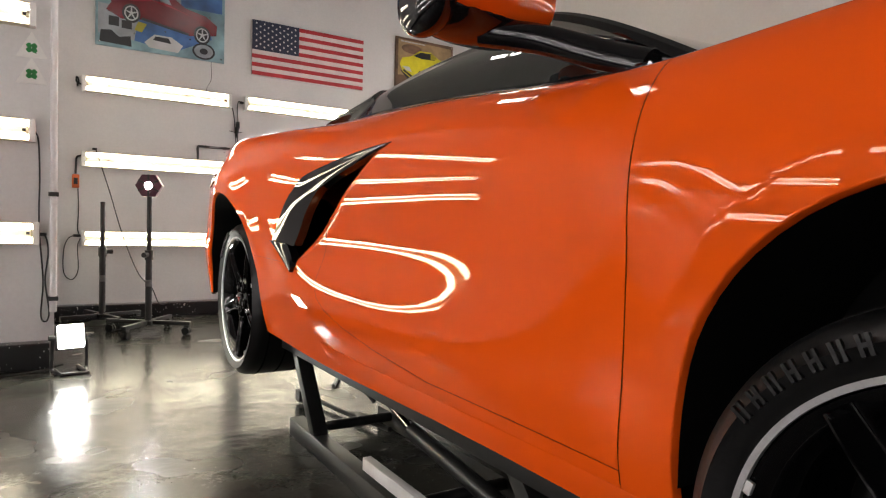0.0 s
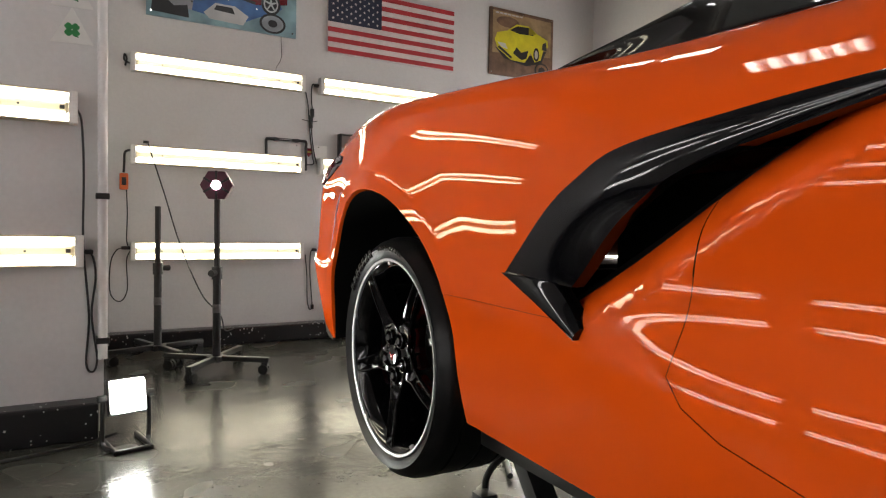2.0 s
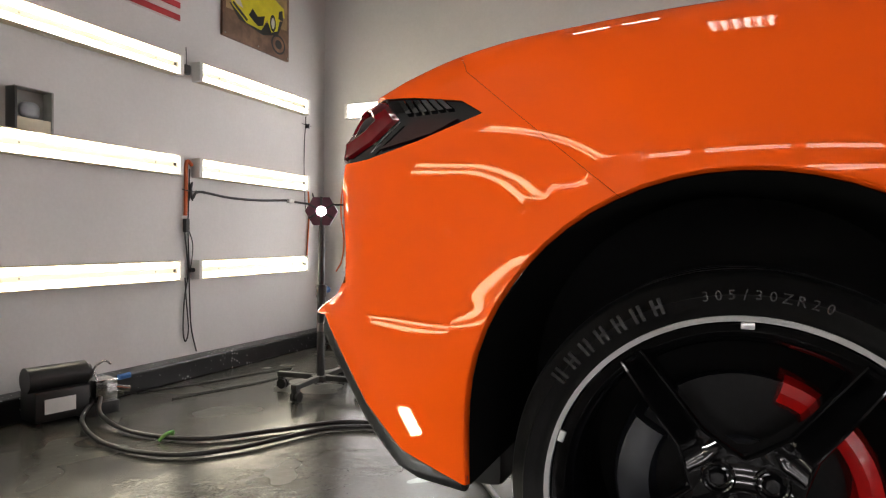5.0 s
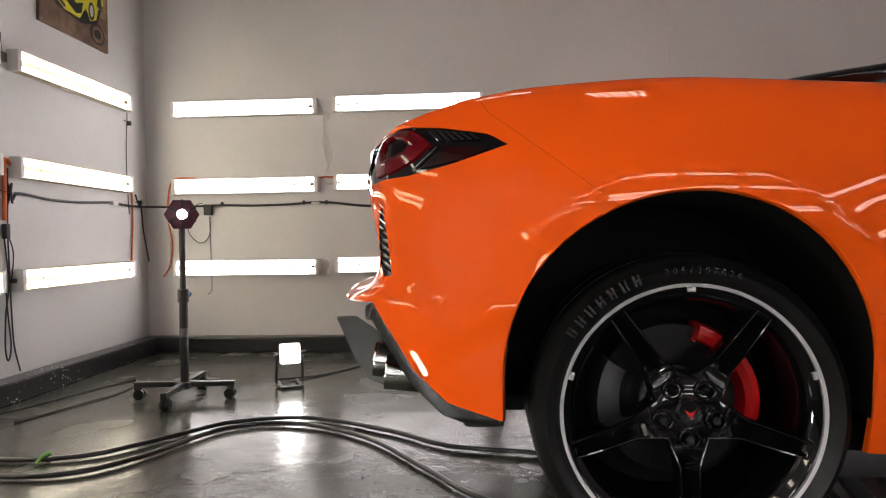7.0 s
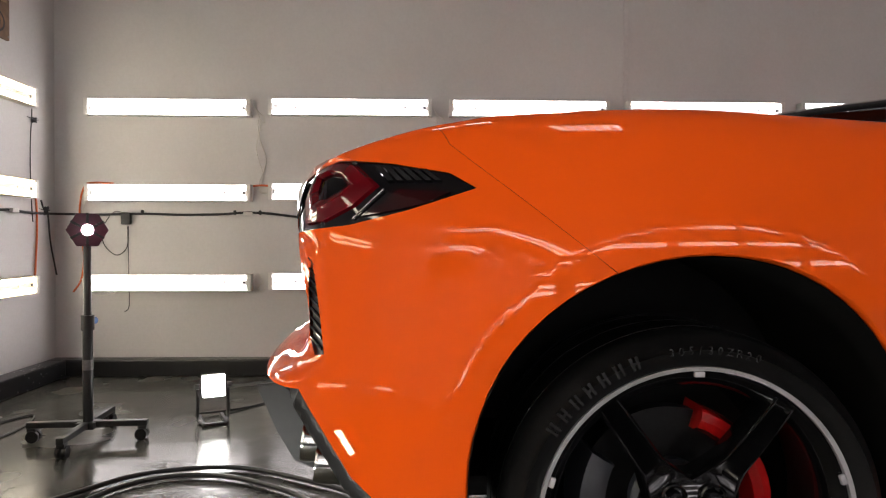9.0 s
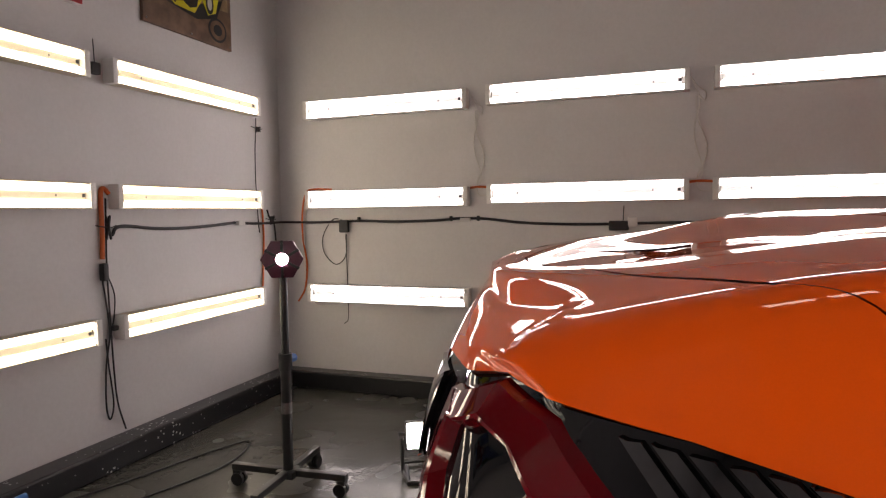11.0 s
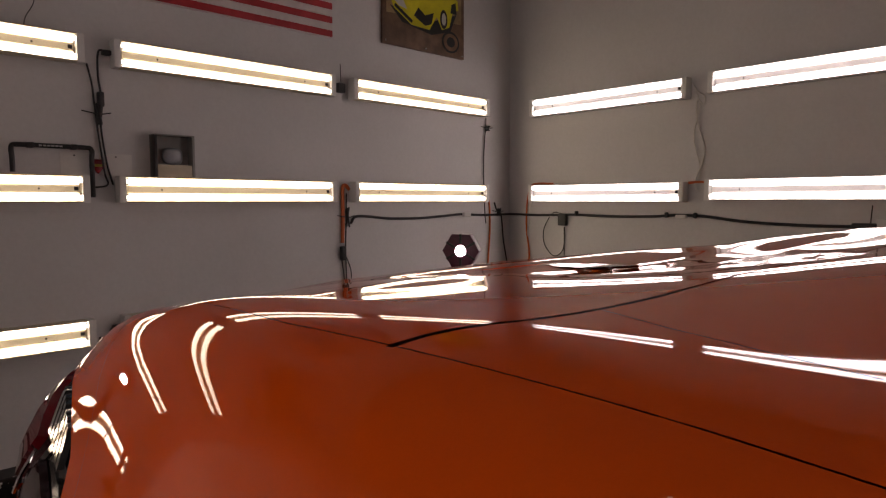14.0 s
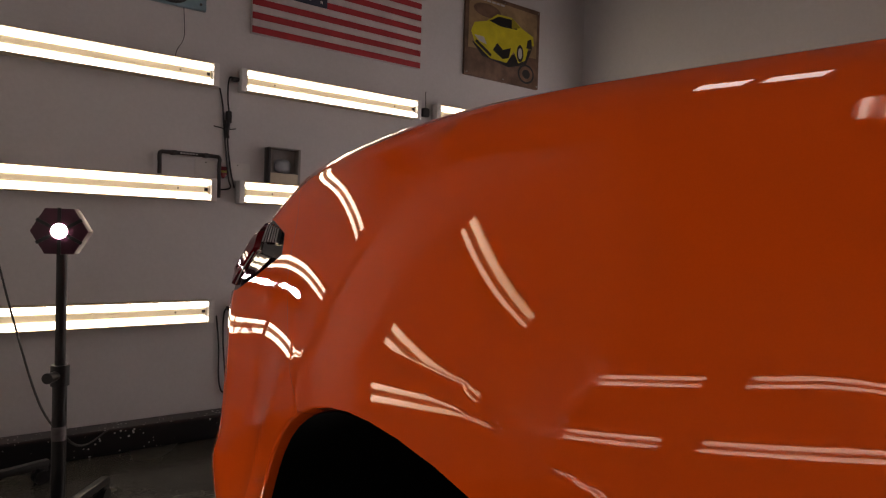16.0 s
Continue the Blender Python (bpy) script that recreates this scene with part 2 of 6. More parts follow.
def spline(points, n):
    """Catmull-Rom curve through the points, n steps a span."""
    pts = [Vector(p) for p in points]
    pts = [2 * pts[0] - pts[1]] + pts + [2 * pts[-1] - pts[-2]]
    out = []
    for a, b, c, d in zip(pts, pts[1:], pts[2:], pts[3:]):
        for k in range(n):
            t = k / n
            out.append(0.5 * (2 * b + (c - a) * t + (2 * a - 5 * b + 4 * c - d) * t * t + (3 * b - a - 3 * c + d) * t ** 3))
    return out + [pts[-2]]


def cord(points, r, seg=8, n=8, bm=None, closed_ends=True):
    """A round cord swept along a smooth curve."""
    bm = bm or bmesh.new()
    pts = spline(points, n)
    rings = []
    side = None
    for i, p in enumerate(pts):
        t = (pts[min(i + 1, len(pts) - 1)] - pts[max(i - 1, 0)]).normalized()
        if side is None:
            side = t.orthogonal().normalized()
        side = (side - t * side.dot(t)).normalized()
        up = t.cross(side)
        rings.append([bm.verts.new(p + r * (math.cos(a) * side + math.sin(a) * up)) for a in (2 * math.pi * k / seg for k in range(seg))])
    for a, b in zip(rings, rings[1:]):
        for k in range(seg):
            bm.faces.new((a[k], a[(k + 1) % seg], b[(k + 1) % seg], b[k]))
    if closed_ends:
        bm.faces.new(rings[0][::-1])
        bm.faces.new(rings[-1])
    return bm


def lathe(profile, axis="z", seg=48, bm=None, close=False):
    """Turns (radius, height) pairs round an axis."""
    bm = bm or bmesh.new()
    rings = []
    for r, h in profile:
        ring = []
        for k in range(seg):
            a = 2 * math.pi * k / seg
            c, s = r * math.cos(a), r * math.sin(a)
            ring.append(bm.verts.new((c, s, h) if axis == "z" else (h, c, s)))
        rings.append(ring)
    for a, b in list(zip(rings, rings[1:])) + ([(rings[-1], rings[0])] if close else []):
        for k in range(seg):
            bm.faces.new((a[k], a[(k + 1) % seg], b[(k + 1) % seg], b[k]))
    if not close:
        for ring in (rings[0][::-1], rings[-1]):
            bm.faces.new(ring)
    return bm


def plate(outline, y0, y1, bm=None, bevel=0.0):
    """A flat slab with an (x, z) outline between two depths."""
    bm = bm or bmesh.new()
    f = bm.faces.new([bm.verts.new((x, y0, z)) for x, z in outline])
    r = bmesh.ops.extrude_face_region(bm, geom=[f])
    vs = [v for v in r["geom"] if isinstance(v, bmesh.types.BMVert)]
    bmesh.ops.translate(bm, vec=(0, y1 - y0, 0), verts=vs)
    if bevel:
        bmesh.ops.bevel(bm, geom=list(bm.edges), offset=bevel, segments=2, affect="EDGES", profile=0.6)
    return bm


# ---------- the room ----------
T = 0.15


def structure(name, bm, mat, label, category):
    return tagged(new(name, mesh_of(name, bm, mat)), label, category, kind="structure")


structure("floor", box(WALL_L - T, WALL_R + T, WALL_F - T, WALL_B + T, -0.15, 0.0), M_FLOOR, "glossy dark grey epoxy concrete floor with chips", "floor")
structure("ceiling", box(WALL_L - T, WALL_R + T, WALL_F - T, WALL_B + T, CEIL, CEIL + T), M_CEIL, "plain dark painted ceiling", "ceiling")
structure("wall_back", box(STEP_X, WALL_R, WALL_B, WALL_B + T, 0, CEIL), M_WALL, "smooth grey painted wall behind the car", "wall")
structure("wall_right", box(WALL_R, WALL_R + T, WALL_F - T, WALL_B + T, 0, CEIL), M_WALL, "smooth grey painted long side wall", "wall")
structure("wall_left", box(WALL_L - T, WALL_L, WALL_F - T, WALL_B + T, 0, CEIL), M_WALL, "smooth grey painted side wall with lights", "wall")
structure("wall_front", box(WALL_L, WALL_R, WALL_F - T, WALL_F, 0, CEIL), M_WALL, "smooth grey painted end wall", "wall")
structure("wall_step", box(WALL_L, STEP_X, WALL_S, WALL_B + T, 0, CEIL), M_WALL, "grey painted wall stepping into the room", "wall")


def curb(name, x0, x1, y0, y1, z, label):
    bm = box(x0, x1, y0, y1, 0, z, 0.012)
    return structure(name, bm, M_CURB, label, "baseboard")


CURB = "low black concrete curb speckled with white flakes"
curb("baseboard_back", STEP_X + 0.003, WALL_R - 0.115, 6.2, WALL_B + 0.003, 0.125, CURB)
curb("baseboard_right", WALL_R - 0.115, WALL_R + 0.003, WALL_F, WALL_B + 0.003, 0.125, CURB)
curb("baseboard_step", WALL_L, STEP_X - 0.02, 4.315, WALL_S + 0.003, 0.15, CURB)
curb("baseboard_left", WALL_L - 0.003, WALL_L + 0.1, WALL_F, 4.315, 0.13, CURB)
# joint in the right wall's cladding and the white pipe on the step's corner
structure("wall_trim", box(WALL_R - 0.012, WALL_R + 0.002, 1.985, 2.025, 0.125, CEIL, 0.004), M_PIPE, "narrow grey batten over a wall joint", "trim")


def corner_pipe():
    t = thing("wall_pipe", "slim white-painted pipe clipped to the wall corner", "pipe", (-0.05, 4.375, 0))
    part("pipe", rod((0, 0, 0.32), (0, 0, 3.3), 0.018, seg=16), M_PIPE, t)
    clip = part("pipe_clip", box(-0.026, 0.026, -0.024, 0.055, 0.985, 1.01, 0.004), M_SOFTBLACK, t)
    again("pipe_clip", clip, t, pose(0, 0, 1.2))
    again("pipe_clip", clip, t, pose(0, 0, -0.6))


corner_pipe()


# ---------- wall lights ----------
def shop_light(tube, label, length=1.225):
    """A two-tube strip light; x along it, its face towards -y, its back at y = 0, bottom at z = 0."""
    t = thing("strip_light", label, "strip light", group="strip lights on the walls")
    h, d = 0.125, 0.075
    bm = box(0, length, -0.028, 0, 0, h, 0.003)
    for z0 in (-0.001, h - 0.005):
        box(0.0, length, -d + 0.003, -0.02, z0, z0 + 0.006, 0.0015, bm)
    part("housing", bm, M_CREAM if tube is M_TUBE_WARM else M_HOUSING, t, "pressed metal housing")
    # raised reflector between the tubes
    bm = bmesh.new()
    prof = [(-0.028, 0.043), (-0.052, 0.046), (-0.052, 0.079), (-0.028, 0.082)]
    a = [bm.verts.new((0.04, y, z)) for y, z in prof]
    b = [bm.verts.new((length - 0.04, y, z)) for y, z in prof]
    for k in range(3):
        bm.faces.new((a[k], a[k + 1], b[k + 1], b[k]))
    bm.faces.new(a[::-1]), bm.faces.new(b)
    cover = part("reflector", bm, M_CREAM if tube is M_TUBE_WARM else M_HOUSING, t, "reflector strip")
    screw = part("screw", rod((0.2, -0.053, 0.0625), (0.2, -0.049, 0.0625), 0.005, seg=10), M_SOFTBLACK, t)
    again("screw", screw, t, pose(length - 0.4, 0, 0))
    tb = part("tube", rod((0.03, -0.052, 0.0245), (length - 0.03, -0.052, 0.0245), 0.0165, seg=16), tube, t, "glowing fluorescent tube")
    again("tube", tb, t, pose(0, 0, 0.076))
    cap = part("end_cap", box(-0.002, 0.03, -d, -0.001, -0.002, h + 0.002, 0.005), M_HOUSING, t)
    again("end_cap", cap, t, pose(length - 0.028, 0, 0))
    holder = part("lamp_holder", box(0.031, 0.044, -0.066, -0.029, 0.01, 0.042, 0.003), M_HOUSING, t)
    for dx, dz in ((length - 0.075, 0), (0, 0.074), (length - 0.075, 0.074)):
        again("lamp_holder", holder, t, pose(dx, 0, dz))
    clip = part("tag", box(length - 0.062, length - 0.044, -0.055, -0.029, 0.055, 0.072, 0.002), M_SOFTBLACK, t)
    return t


warm = shop_light(M_TUBE_WARM, "two-tube fluorescent strip light with cream reflector, lit")
cool = shop_light(M_TUBE_COOL, "two-tube fluorescent strip light in white, lit")
ROWS_Z = (1.944, 1.306, 0.63)
first = {"warm": warm, "cool": cool}


def hang(kind, m):
    """Places one strip light; the first of a kind is the built one."""
    if first.get(kind):
        ob = first.pop(kind)
        ob.matrix_basis = m
    else:
        copy_thing({"warm": warm, "cool": cool}[kind], m)


for x in (0.155, 1.507, 2.868):
    for z in ROWS_Z:
        sag = {2.868: (-0.35, 0.3)}.get(x, (0, 0))[1] if z < 1 else 0
        hang("warm", pose(x, WALL_B, z, 0, -sag, 0))
for k in range(7):
    for z in ROWS_Z:
        hang("cool", pose(WALL_R, 6.085 - 1.358 * k, z + (0.012 if k else 0), 0, 0, -90))
for z, dx in ((1.93, 0.0), (1.287, 0.0), (0.708, 0.02)):
    hang("warm", pose(-0.14 - 1.225 + dx, WALL_S, z))
for k in range(5):
    for z in ROWS_Z:
        hang("cool", pose(WALL_L, -1.64 + 1.358 * k, z, 0, 0, 90))


# ---------- ceiling lights ----------
def square_panel(x, y):
    t = thing("ceiling_panel", "square lit panel light on the ceiling", "ceiling light", (x, y, CEIL), group="square ceiling lights")
    part("frame", box(-0.13, 0.13, -0.13, 0.13, -0.03, 0, 0.004), M_HOUSING, t)
    part("diffuser", box(-0.11, 0.11, -0.11, 0.11, -0.036, -0.031), M_PANEL, t)
    return t


def tube_bank(x, y):
    t = thing("ceiling_tube_bank", "ceiling light with a row of bare lit tubes", "ceiling light", (x, y, CEIL))
    part("tray", box(-0.26, 0.26, -0.24, 0.24, -0.05, 0, 0.006), M_HOUSING, t)
    tb = part("tube", rod((-0.22, -0.2, -0.07), (0.22, -0.2, -0.07), 0.013, seg=12), M_TUBE_COOL, t)
    for k in range(1, 6):
        again("tube", tb, t, pose(0, 0.08 * k, 0))
    return t


square_panel(1.42, 3.97)
square_panel(1.42, 3.67)
tube_bank(0.3, 3.1)
from mathutils.bvhtree import BVHTree
from mathutils.interpolate import poly_3d_calc



# ---------- the car ----------
# Lines run along the body, front (small y) to rear; each gives half-width and height. The skin is drawn through them.
def keyed(keys):
    """A natural cubic curve through (y, value) keys."""
    ys, vs = np.array(keys, float).T
    n, h = len(ys), np.diff(ys)
    A, r = np.eye(n), np.zeros(n)
    for i in range(1, n - 1):
        A[i, i - 1 : i + 2] = h[i - 1], 2 * (h[i - 1] + h[i]), h[i]
        r[i] = 6 * ((vs[i + 1] - vs[i]) / h[i] - (vs[i] - vs[i - 1]) / h[i - 1])
    m = np.linalg.solve(A, r)

    def at(y):
        y = np.clip(y, ys[0], ys[-1])
        k = np.clip(np.searchsorted(ys, y) - 1, 0, n - 2)
        a, b = (ys[k + 1] - y) / h[k], (y - ys[k]) / h[k]
        return a * vs[k] + b * vs[k + 1] + ((a ** 3 - a) * m[k] + (b ** 3 - b) * m[k + 1]) * h[k] ** 2 / 6

    return at


# name: half-width keys, height keys, rear end y, roundness of the tail's corner
LINES = [
    ([(-0.6, 0.778), (0, 0.838), (0.8, 0.845), (1.5, 0.85), (2.3, 0.858), (2.75, 0.868), (3.5, 0.92), (3.9, 0.85)], [(-0.6, 0.365), (0.8, 0.41), (2.75, 0.4209), (3.3, 0.47), (3.52, 0.492), (3.9, 0.5)], 3.87, 6),
    ([(-0.6, 0.818), (0, 0.873), (0.8, 0.872), (1.5, 0.88), (2.2, 0.89), (2.75, 0.898), (3.2, 0.942), (3.5, 0.93), (3.9, 0.9)], [(-0.6, 0.465), (0.8, 0.52), (1.6, 0.51), (2.75, 0.5459), (3.5, 0.6), (3.9, 0.6)], 3.91, 6),
    ([(-0.6, 0.828), (0, 0.882), (0.8, 0.874), (1.2, 0.884), (1.7, 0.898), (2.1, 0.906), (2.45, 0.914), (2.75, 0.918), (3.2, 0.952), (3.5, 0.931), (3.9, 0.908)], [(-0.6, 0.565), (0.8, 0.61), (1.5, 0.614), (1.8, 0.642), (2.1, 0.655), (2.3, 0.69), (2.45, 0.706), (2.75, 0.72), (3.5, 0.755), (3.9, 0.758)], 3.94, 10),
    ([(-0.6, 0.828), (0, 0.896), (0.8, 0.884), (1.2, 0.864), (1.7, 0.855), (2.1, 0.873), (2.45, 0.916), (2.75, 0.928), (3.2, 0.962), (3.5, 0.926), (3.7, 0.908), (3.9, 0.89)], [(-0.6, 0.645), (0.8, 0.825), (1.6, 0.795), (2.2, 0.795), (2.75, 0.8009), (3.5, 0.81), (3.9, 0.805)], 3.868, 6),
    ([(-0.6, 0.818), (0, 0.896), (0.8, 0.893), (1.2, 0.88), (1.7, 0.878), (2.1, 0.893), (2.45, 0.923), (2.75, 0.946), (3.11, 0.978), (3.5, 0.923), (3.7, 0.897), (3.9, 0.871)], [(-0.6, 0.745), (0, 0.895), (0.8, 0.95), (1.6, 0.945), (2.2, 0.95), (2.75, 0.9659), (3.11, 1.0), (3.5, 0.985), (3.9, 0.98)], 3.886, 5.5),
    ([(-0.6, 0.80), (0, 0.885), (0.8, 0.886), (1.2, 0.876), (1.7, 0.874), (2.1, 0.888), (2.45, 0.918), (2.75, 0.94), (3.11, 0.966), (3.5, 0.912), (3.7, 0.885), (3.9, 0.858)], [(-0.6, 0.80), (0, 0.965), (0.8, 1.01), (1.6, 1.015), (2.2, 1.03), (2.75, 1.055), (3.11, 1.085), (3.5, 1.08), (3.9, 1.07)], 3.88, 7.0),
    ([(-0.6, 0.778), (0, 0.863), (0.8, 0.871), (1.2, 0.863), (1.7, 0.863), (2.1, 0.873), (2.45, 0.904), (2.75, 0.922), (3.11, 0.938), (3.5, 0.879), (3.7, 0.851), (3.9, 0.82)], [(-0.6, 0.845), (0, 1.025), (0.8, 1.06), (1.6, 1.07), (2.2, 1.0943), (2.75, 1.1299), (3.11, 1.1601), (3.5, 1.1563), (3.9, 1.1322)], 3.86, 9.0),
    ([(-0.6, 0.718), (0, 0.813), (0.5, 0.828), (0.8, 0.823), (1.2, 0.808), (1.7, 0.798), (2.1, 0.8), (2.45, 0.84), (2.75, 0.871), (3.11, 0.884), (3.5, 0.842), (3.75, 0.808), (3.9, 0.8)], [(-0.6, 0.895), (0, 1.105), (0.4, 1.145), (0.8, 1.127), (1.2, 1.137), (1.7, 1.1719), (2.2, 1.1908), (2.55, 1.2136), (2.85, 1.2281), (3.11, 1.242), (3.37, 1.237), (3.56, 1.222), (3.75, 1.1775), (3.9, 1.164)], 3.812, 15.0),
    ([(-0.6, 0.578), (0, 0.718), (0.8, 0.778), (1.2, 0.753), (1.7, 0.72), (2.13, 0.693), (2.5, 0.678), (2.75, 0.698), (3.1, 0.72), (3.5, 0.74), (3.9, 0.745)], [(-0.6, 0.925), (0, 1.105), (0.4, 1.153), (0.8, 1.143), (1.28, 1.177), (1.7, 1.215), (2.13, 1.24), (2.45, 1.246), (2.75, 1.249), (3.1, 1.2535), (3.4, 1.245), (3.65, 1.207), (3.9, 1.198)], 3.83, 6.0),
    ([(-0.6, 0.278), (0.8, 0.478), (1.7, 0.478), (2.5, 0.398), (3.0, 0.42), (3.4, 0.45), (3.9, 0.45)], [(-0.6, 0.935), (0.4, 1.085), (0.8, 1.105), (1.7, 1.165), (2.2, 1.245), (2.5, 1.2858), (2.85, 1.28), (3.1, 1.264), (3.25, 1.2525), (3.4, 1.2395), (3.65, 1.211), (3.9, 1.2)], 3.86, 8.0),
    ([(-0.6, 0.0), (3.9, 0.0)], [(-0.6, 0.935), (0.4, 1.085), (0.8, 1.105), (1.7, 1.165), (2.4, 1.268), (2.85, 1.281), (3.1, 1.264), (3.25, 1.248), (3.4, 1.229), (3.65, 1.197), (3.9, 1.19)], 3.88, 8.0),
]
CURVES = [(keyed(w), keyed(z), end, n) for w, z, end, n in LINES]
Y_TAIL, Y_NOSE, NOSE = 3.42, 0.05, -0.72
# upper lines past Y_TAIL: share of the way, half-width, y, height; the fender's crease ends where the tail's ridge and the spoiler's lip begin
CORNER = 0.62
TAIL = {
    3: [(.62, .908, 3.699, .806), (.76, .899, 3.762, .805), (.83, .835, 3.797, .805), (.9, .6, 3.83, .805), (1, 0, 3.868, .805)],
    4: [(.62, .897, 3.699, .981), (.76, .887, 3.762, .98), (.83, .81, 3.805, .98), (.9, .6, 3.84, .98), (1, 0, 3.886, .98)],
    5: [(.62, .885, 3.699, 1.074), (.75, .873, 3.76, 1.068), (.83, .765, 3.815, 1.058), (.91, .5, 3.87, 1.045), (1, 0, 3.90, 1.04)],
    6: [(.62, .852, 3.69, 1.147), (.73, .829, 3.757, 1.13), (.83, .70, 3.827, 1.108), (.93, .374, 3.893, 1.09), (1, 0, 3.93, 1.08)],
    7: [(.52, .817, 3.67, 1.194), (CORNER, .797, 3.742, 1.172), (.74, .69, 3.795, 1.160), (.84, .55, 3.845, 1.149), (.93, .30, 3.90, 1.135), (1, 0, 3.93, 1.13)],
    8: [(.2, .782, 3.51, 1.2325), (.4, .778, 3.595, 1.219), (.52, .752, 3.65, 1.207), (CORNER, .715, 3.698, 1.195), (.74, .585, 3.785, 1.197), (.84, .44, 3.84, 1.197), (.93, .24, 3.895, 1.194), (1, 0, 3.915, 1.192)],
    9: [(.2, .45, 3.51, 1.2265), (.4, .45, 3.60, 1.213), (CORNER, .43, 3.70, 1.198), (.74, .38, 3.77, 1.199), (.84, .30, 3.82, 1.197), (.93, .17, 3.875, 1.195), (1, 0, 3.905, 1.194)],
    10: [(.2, 0, 3.51, 1.215), (.4, 0, 3.60, 1.2015), (CORNER, 0, 3.70, 1.189), (.74, 0, 3.77, 1.193), (.84, 0, 3.82, 1.192), (.93, 0, 3.87, 1.193), (1, 0, 3.90, 1.194)],
}


def tail_curve(i):
    """The line's (half-width, y, height) against its way round the tail, its corners a little rounded."""
    w, z = CURVES[i][:2]
    first = min(k[0] for k in TAIL[i])
    keys = [(t, float(w(3.42 + .45 * t)), 3.42 + .45 * t, float(z(3.42 + .45 * t))) for t in (-.2, -.1, 0, .1, .2, .3, .4) if t < first - .05] + TAIL[i]
    ts = np.linspace(-.2, 1, 241)
    table = np.array([np.interp(ts, [k[0] for k in keys], [k[c] for k in keys]) for c in (1, 2, 3)])
    bell = np.exp(-0.5 * (np.arange(-6, 7) / 2.2) ** 2)
    bell /= bell.sum()
    wide = np.pad(table, ((0, 0), (6, 6)), mode="edge")
    soft = np.array([np.convolve(row, bell, mode="valid") for row in wide])
    soft[:, -5:] = table[:, -5:]
    return lambda t: tuple(float(np.interp(t, ts, row)) for row in soft)


TAIL_CURVES = {i: tail_curve(i) for i in TAIL}
# the rear deck: its height along the shoulder, and how it crowns and dips across
DECK_LONG = keyed([(3.0, 1.2535), (3.1, 1.2535), (3.25, 1.2505), (3.42, 1.244), (3.52, 1.2335), (3.6, 1.2225), (3.7, 1.2092), (3.78, 1.2005), (3.9, 1.191)])
DECK_CROSS = keyed([(0, -.0236), (.15, -.0228), (.25, -.0205), (.35, -.0152), (.42, -.0086), (.473, -.0025), (.52, .0015), (.574, .0037), (.65, .0041), (.726, .0024), (.78, 0), (.86, -.006)])


def deck_z(p):
    """A deck point's height, eased in behind the engine cover."""
    y, w, z = p
    ease = min(1.0, max(0.0, (y - 3.16) / 0.2))
    fade = min(1.0, max(0.15, (3.86 - y) / 0.22))
    # the outer corners fall away to the lip's ends
    out = min(1.0, max(0.0, (abs(w) - 0.42) / 0.3))
    back = min(1.0, max(0.0, (y - 3.56) / 0.14))
    fall = 0.011 * out * out * (3 - 2 * out) * back * back * (3 - 2 * back)
    return z + (float(DECK_LONG(y)) + float(DECK_CROSS(abs(w))) * fade - fall - z) * ease * ease * (3 - 2 * ease)
HUB_F = 0.345
# wheel arches: middle y, middle z, radius
ARCHES = ((3.105, 0.598, 0.401), (HUB_F, 0.57, 0.374))


def section(u):
    """Points of the skin's lines at the station u; past the tail they bend in to the middle line."""
    pts = []
    for i, (w, z, end, n) in enumerate(CURVES):
        if u > 1 and i in TAIL:
            w, y, z = TAIL_CURVES[i](u - 1)
            pts.append((y, max(0.0, w), z))
        elif u <= 0:
            t = -u
            y = Y_NOSE + t * (NOSE - Y_NOSE)
            k = max(0.0, 1 - t ** 2.6) ** 0.5
            pts.append((y, float(w(y)) * k, float(z(y))))
        elif u <= 1:
            y = Y_NOSE + u * (Y_TAIL - Y_NOSE)
            pts.append((y, float(w(y)), float(z(y))))
        else:
            t = u - 1
            y = Y_TAIL + t * (end - Y_TAIL)
            k = max(0.0, 1 - t ** n) ** 0.5
            pts.append((y, float(w(min(y, 3.9))) * k, float(z(min(y, 3.9)))))
    return pts


def flare(y, z):
    """How far the wheel-arch flares stand out of the side: a ramp up to a crease, then a flat band round the arch."""
    out = 0.0
    for (c, cz, r), h in zip(ARCHES, (0.0085, 0.008)):
        d = math.hypot(y - c, z - cz) if z > cz else abs(y - c)
        t = min(1.0, max(0.0, (r + 0.165 - d) / 0.115))
        low = min(1.0, max(0.0, (z - 0.62) / 0.14))
        out = max(out, h * t * t * low * low * (3 - 2 * low) * min(1.0, max(0.0, (d - 0.2) / 0.1)))
    return out


def through_points(pts, n):
    """A smooth curve through points, its curvature even, n steps a span."""
    pts = [Vector(p) for p in pts]
    run = [0.0]
    for p, q in zip(pts, pts[1:]):
        run.append(run[-1] + max(1e-4, (q - p).length ** 0.75))
    axes = [keyed([(t, p[k]) for t, p in zip(run, pts)]) for k in range(3)]
    ts = [a + (b - a) * k / n for a, b in zip(run, run[1:]) for k in range(n)] + [run[-1]]
    return [Vector(v) for v in zip(*[ax(np.array(ts)) for ax in axes])]


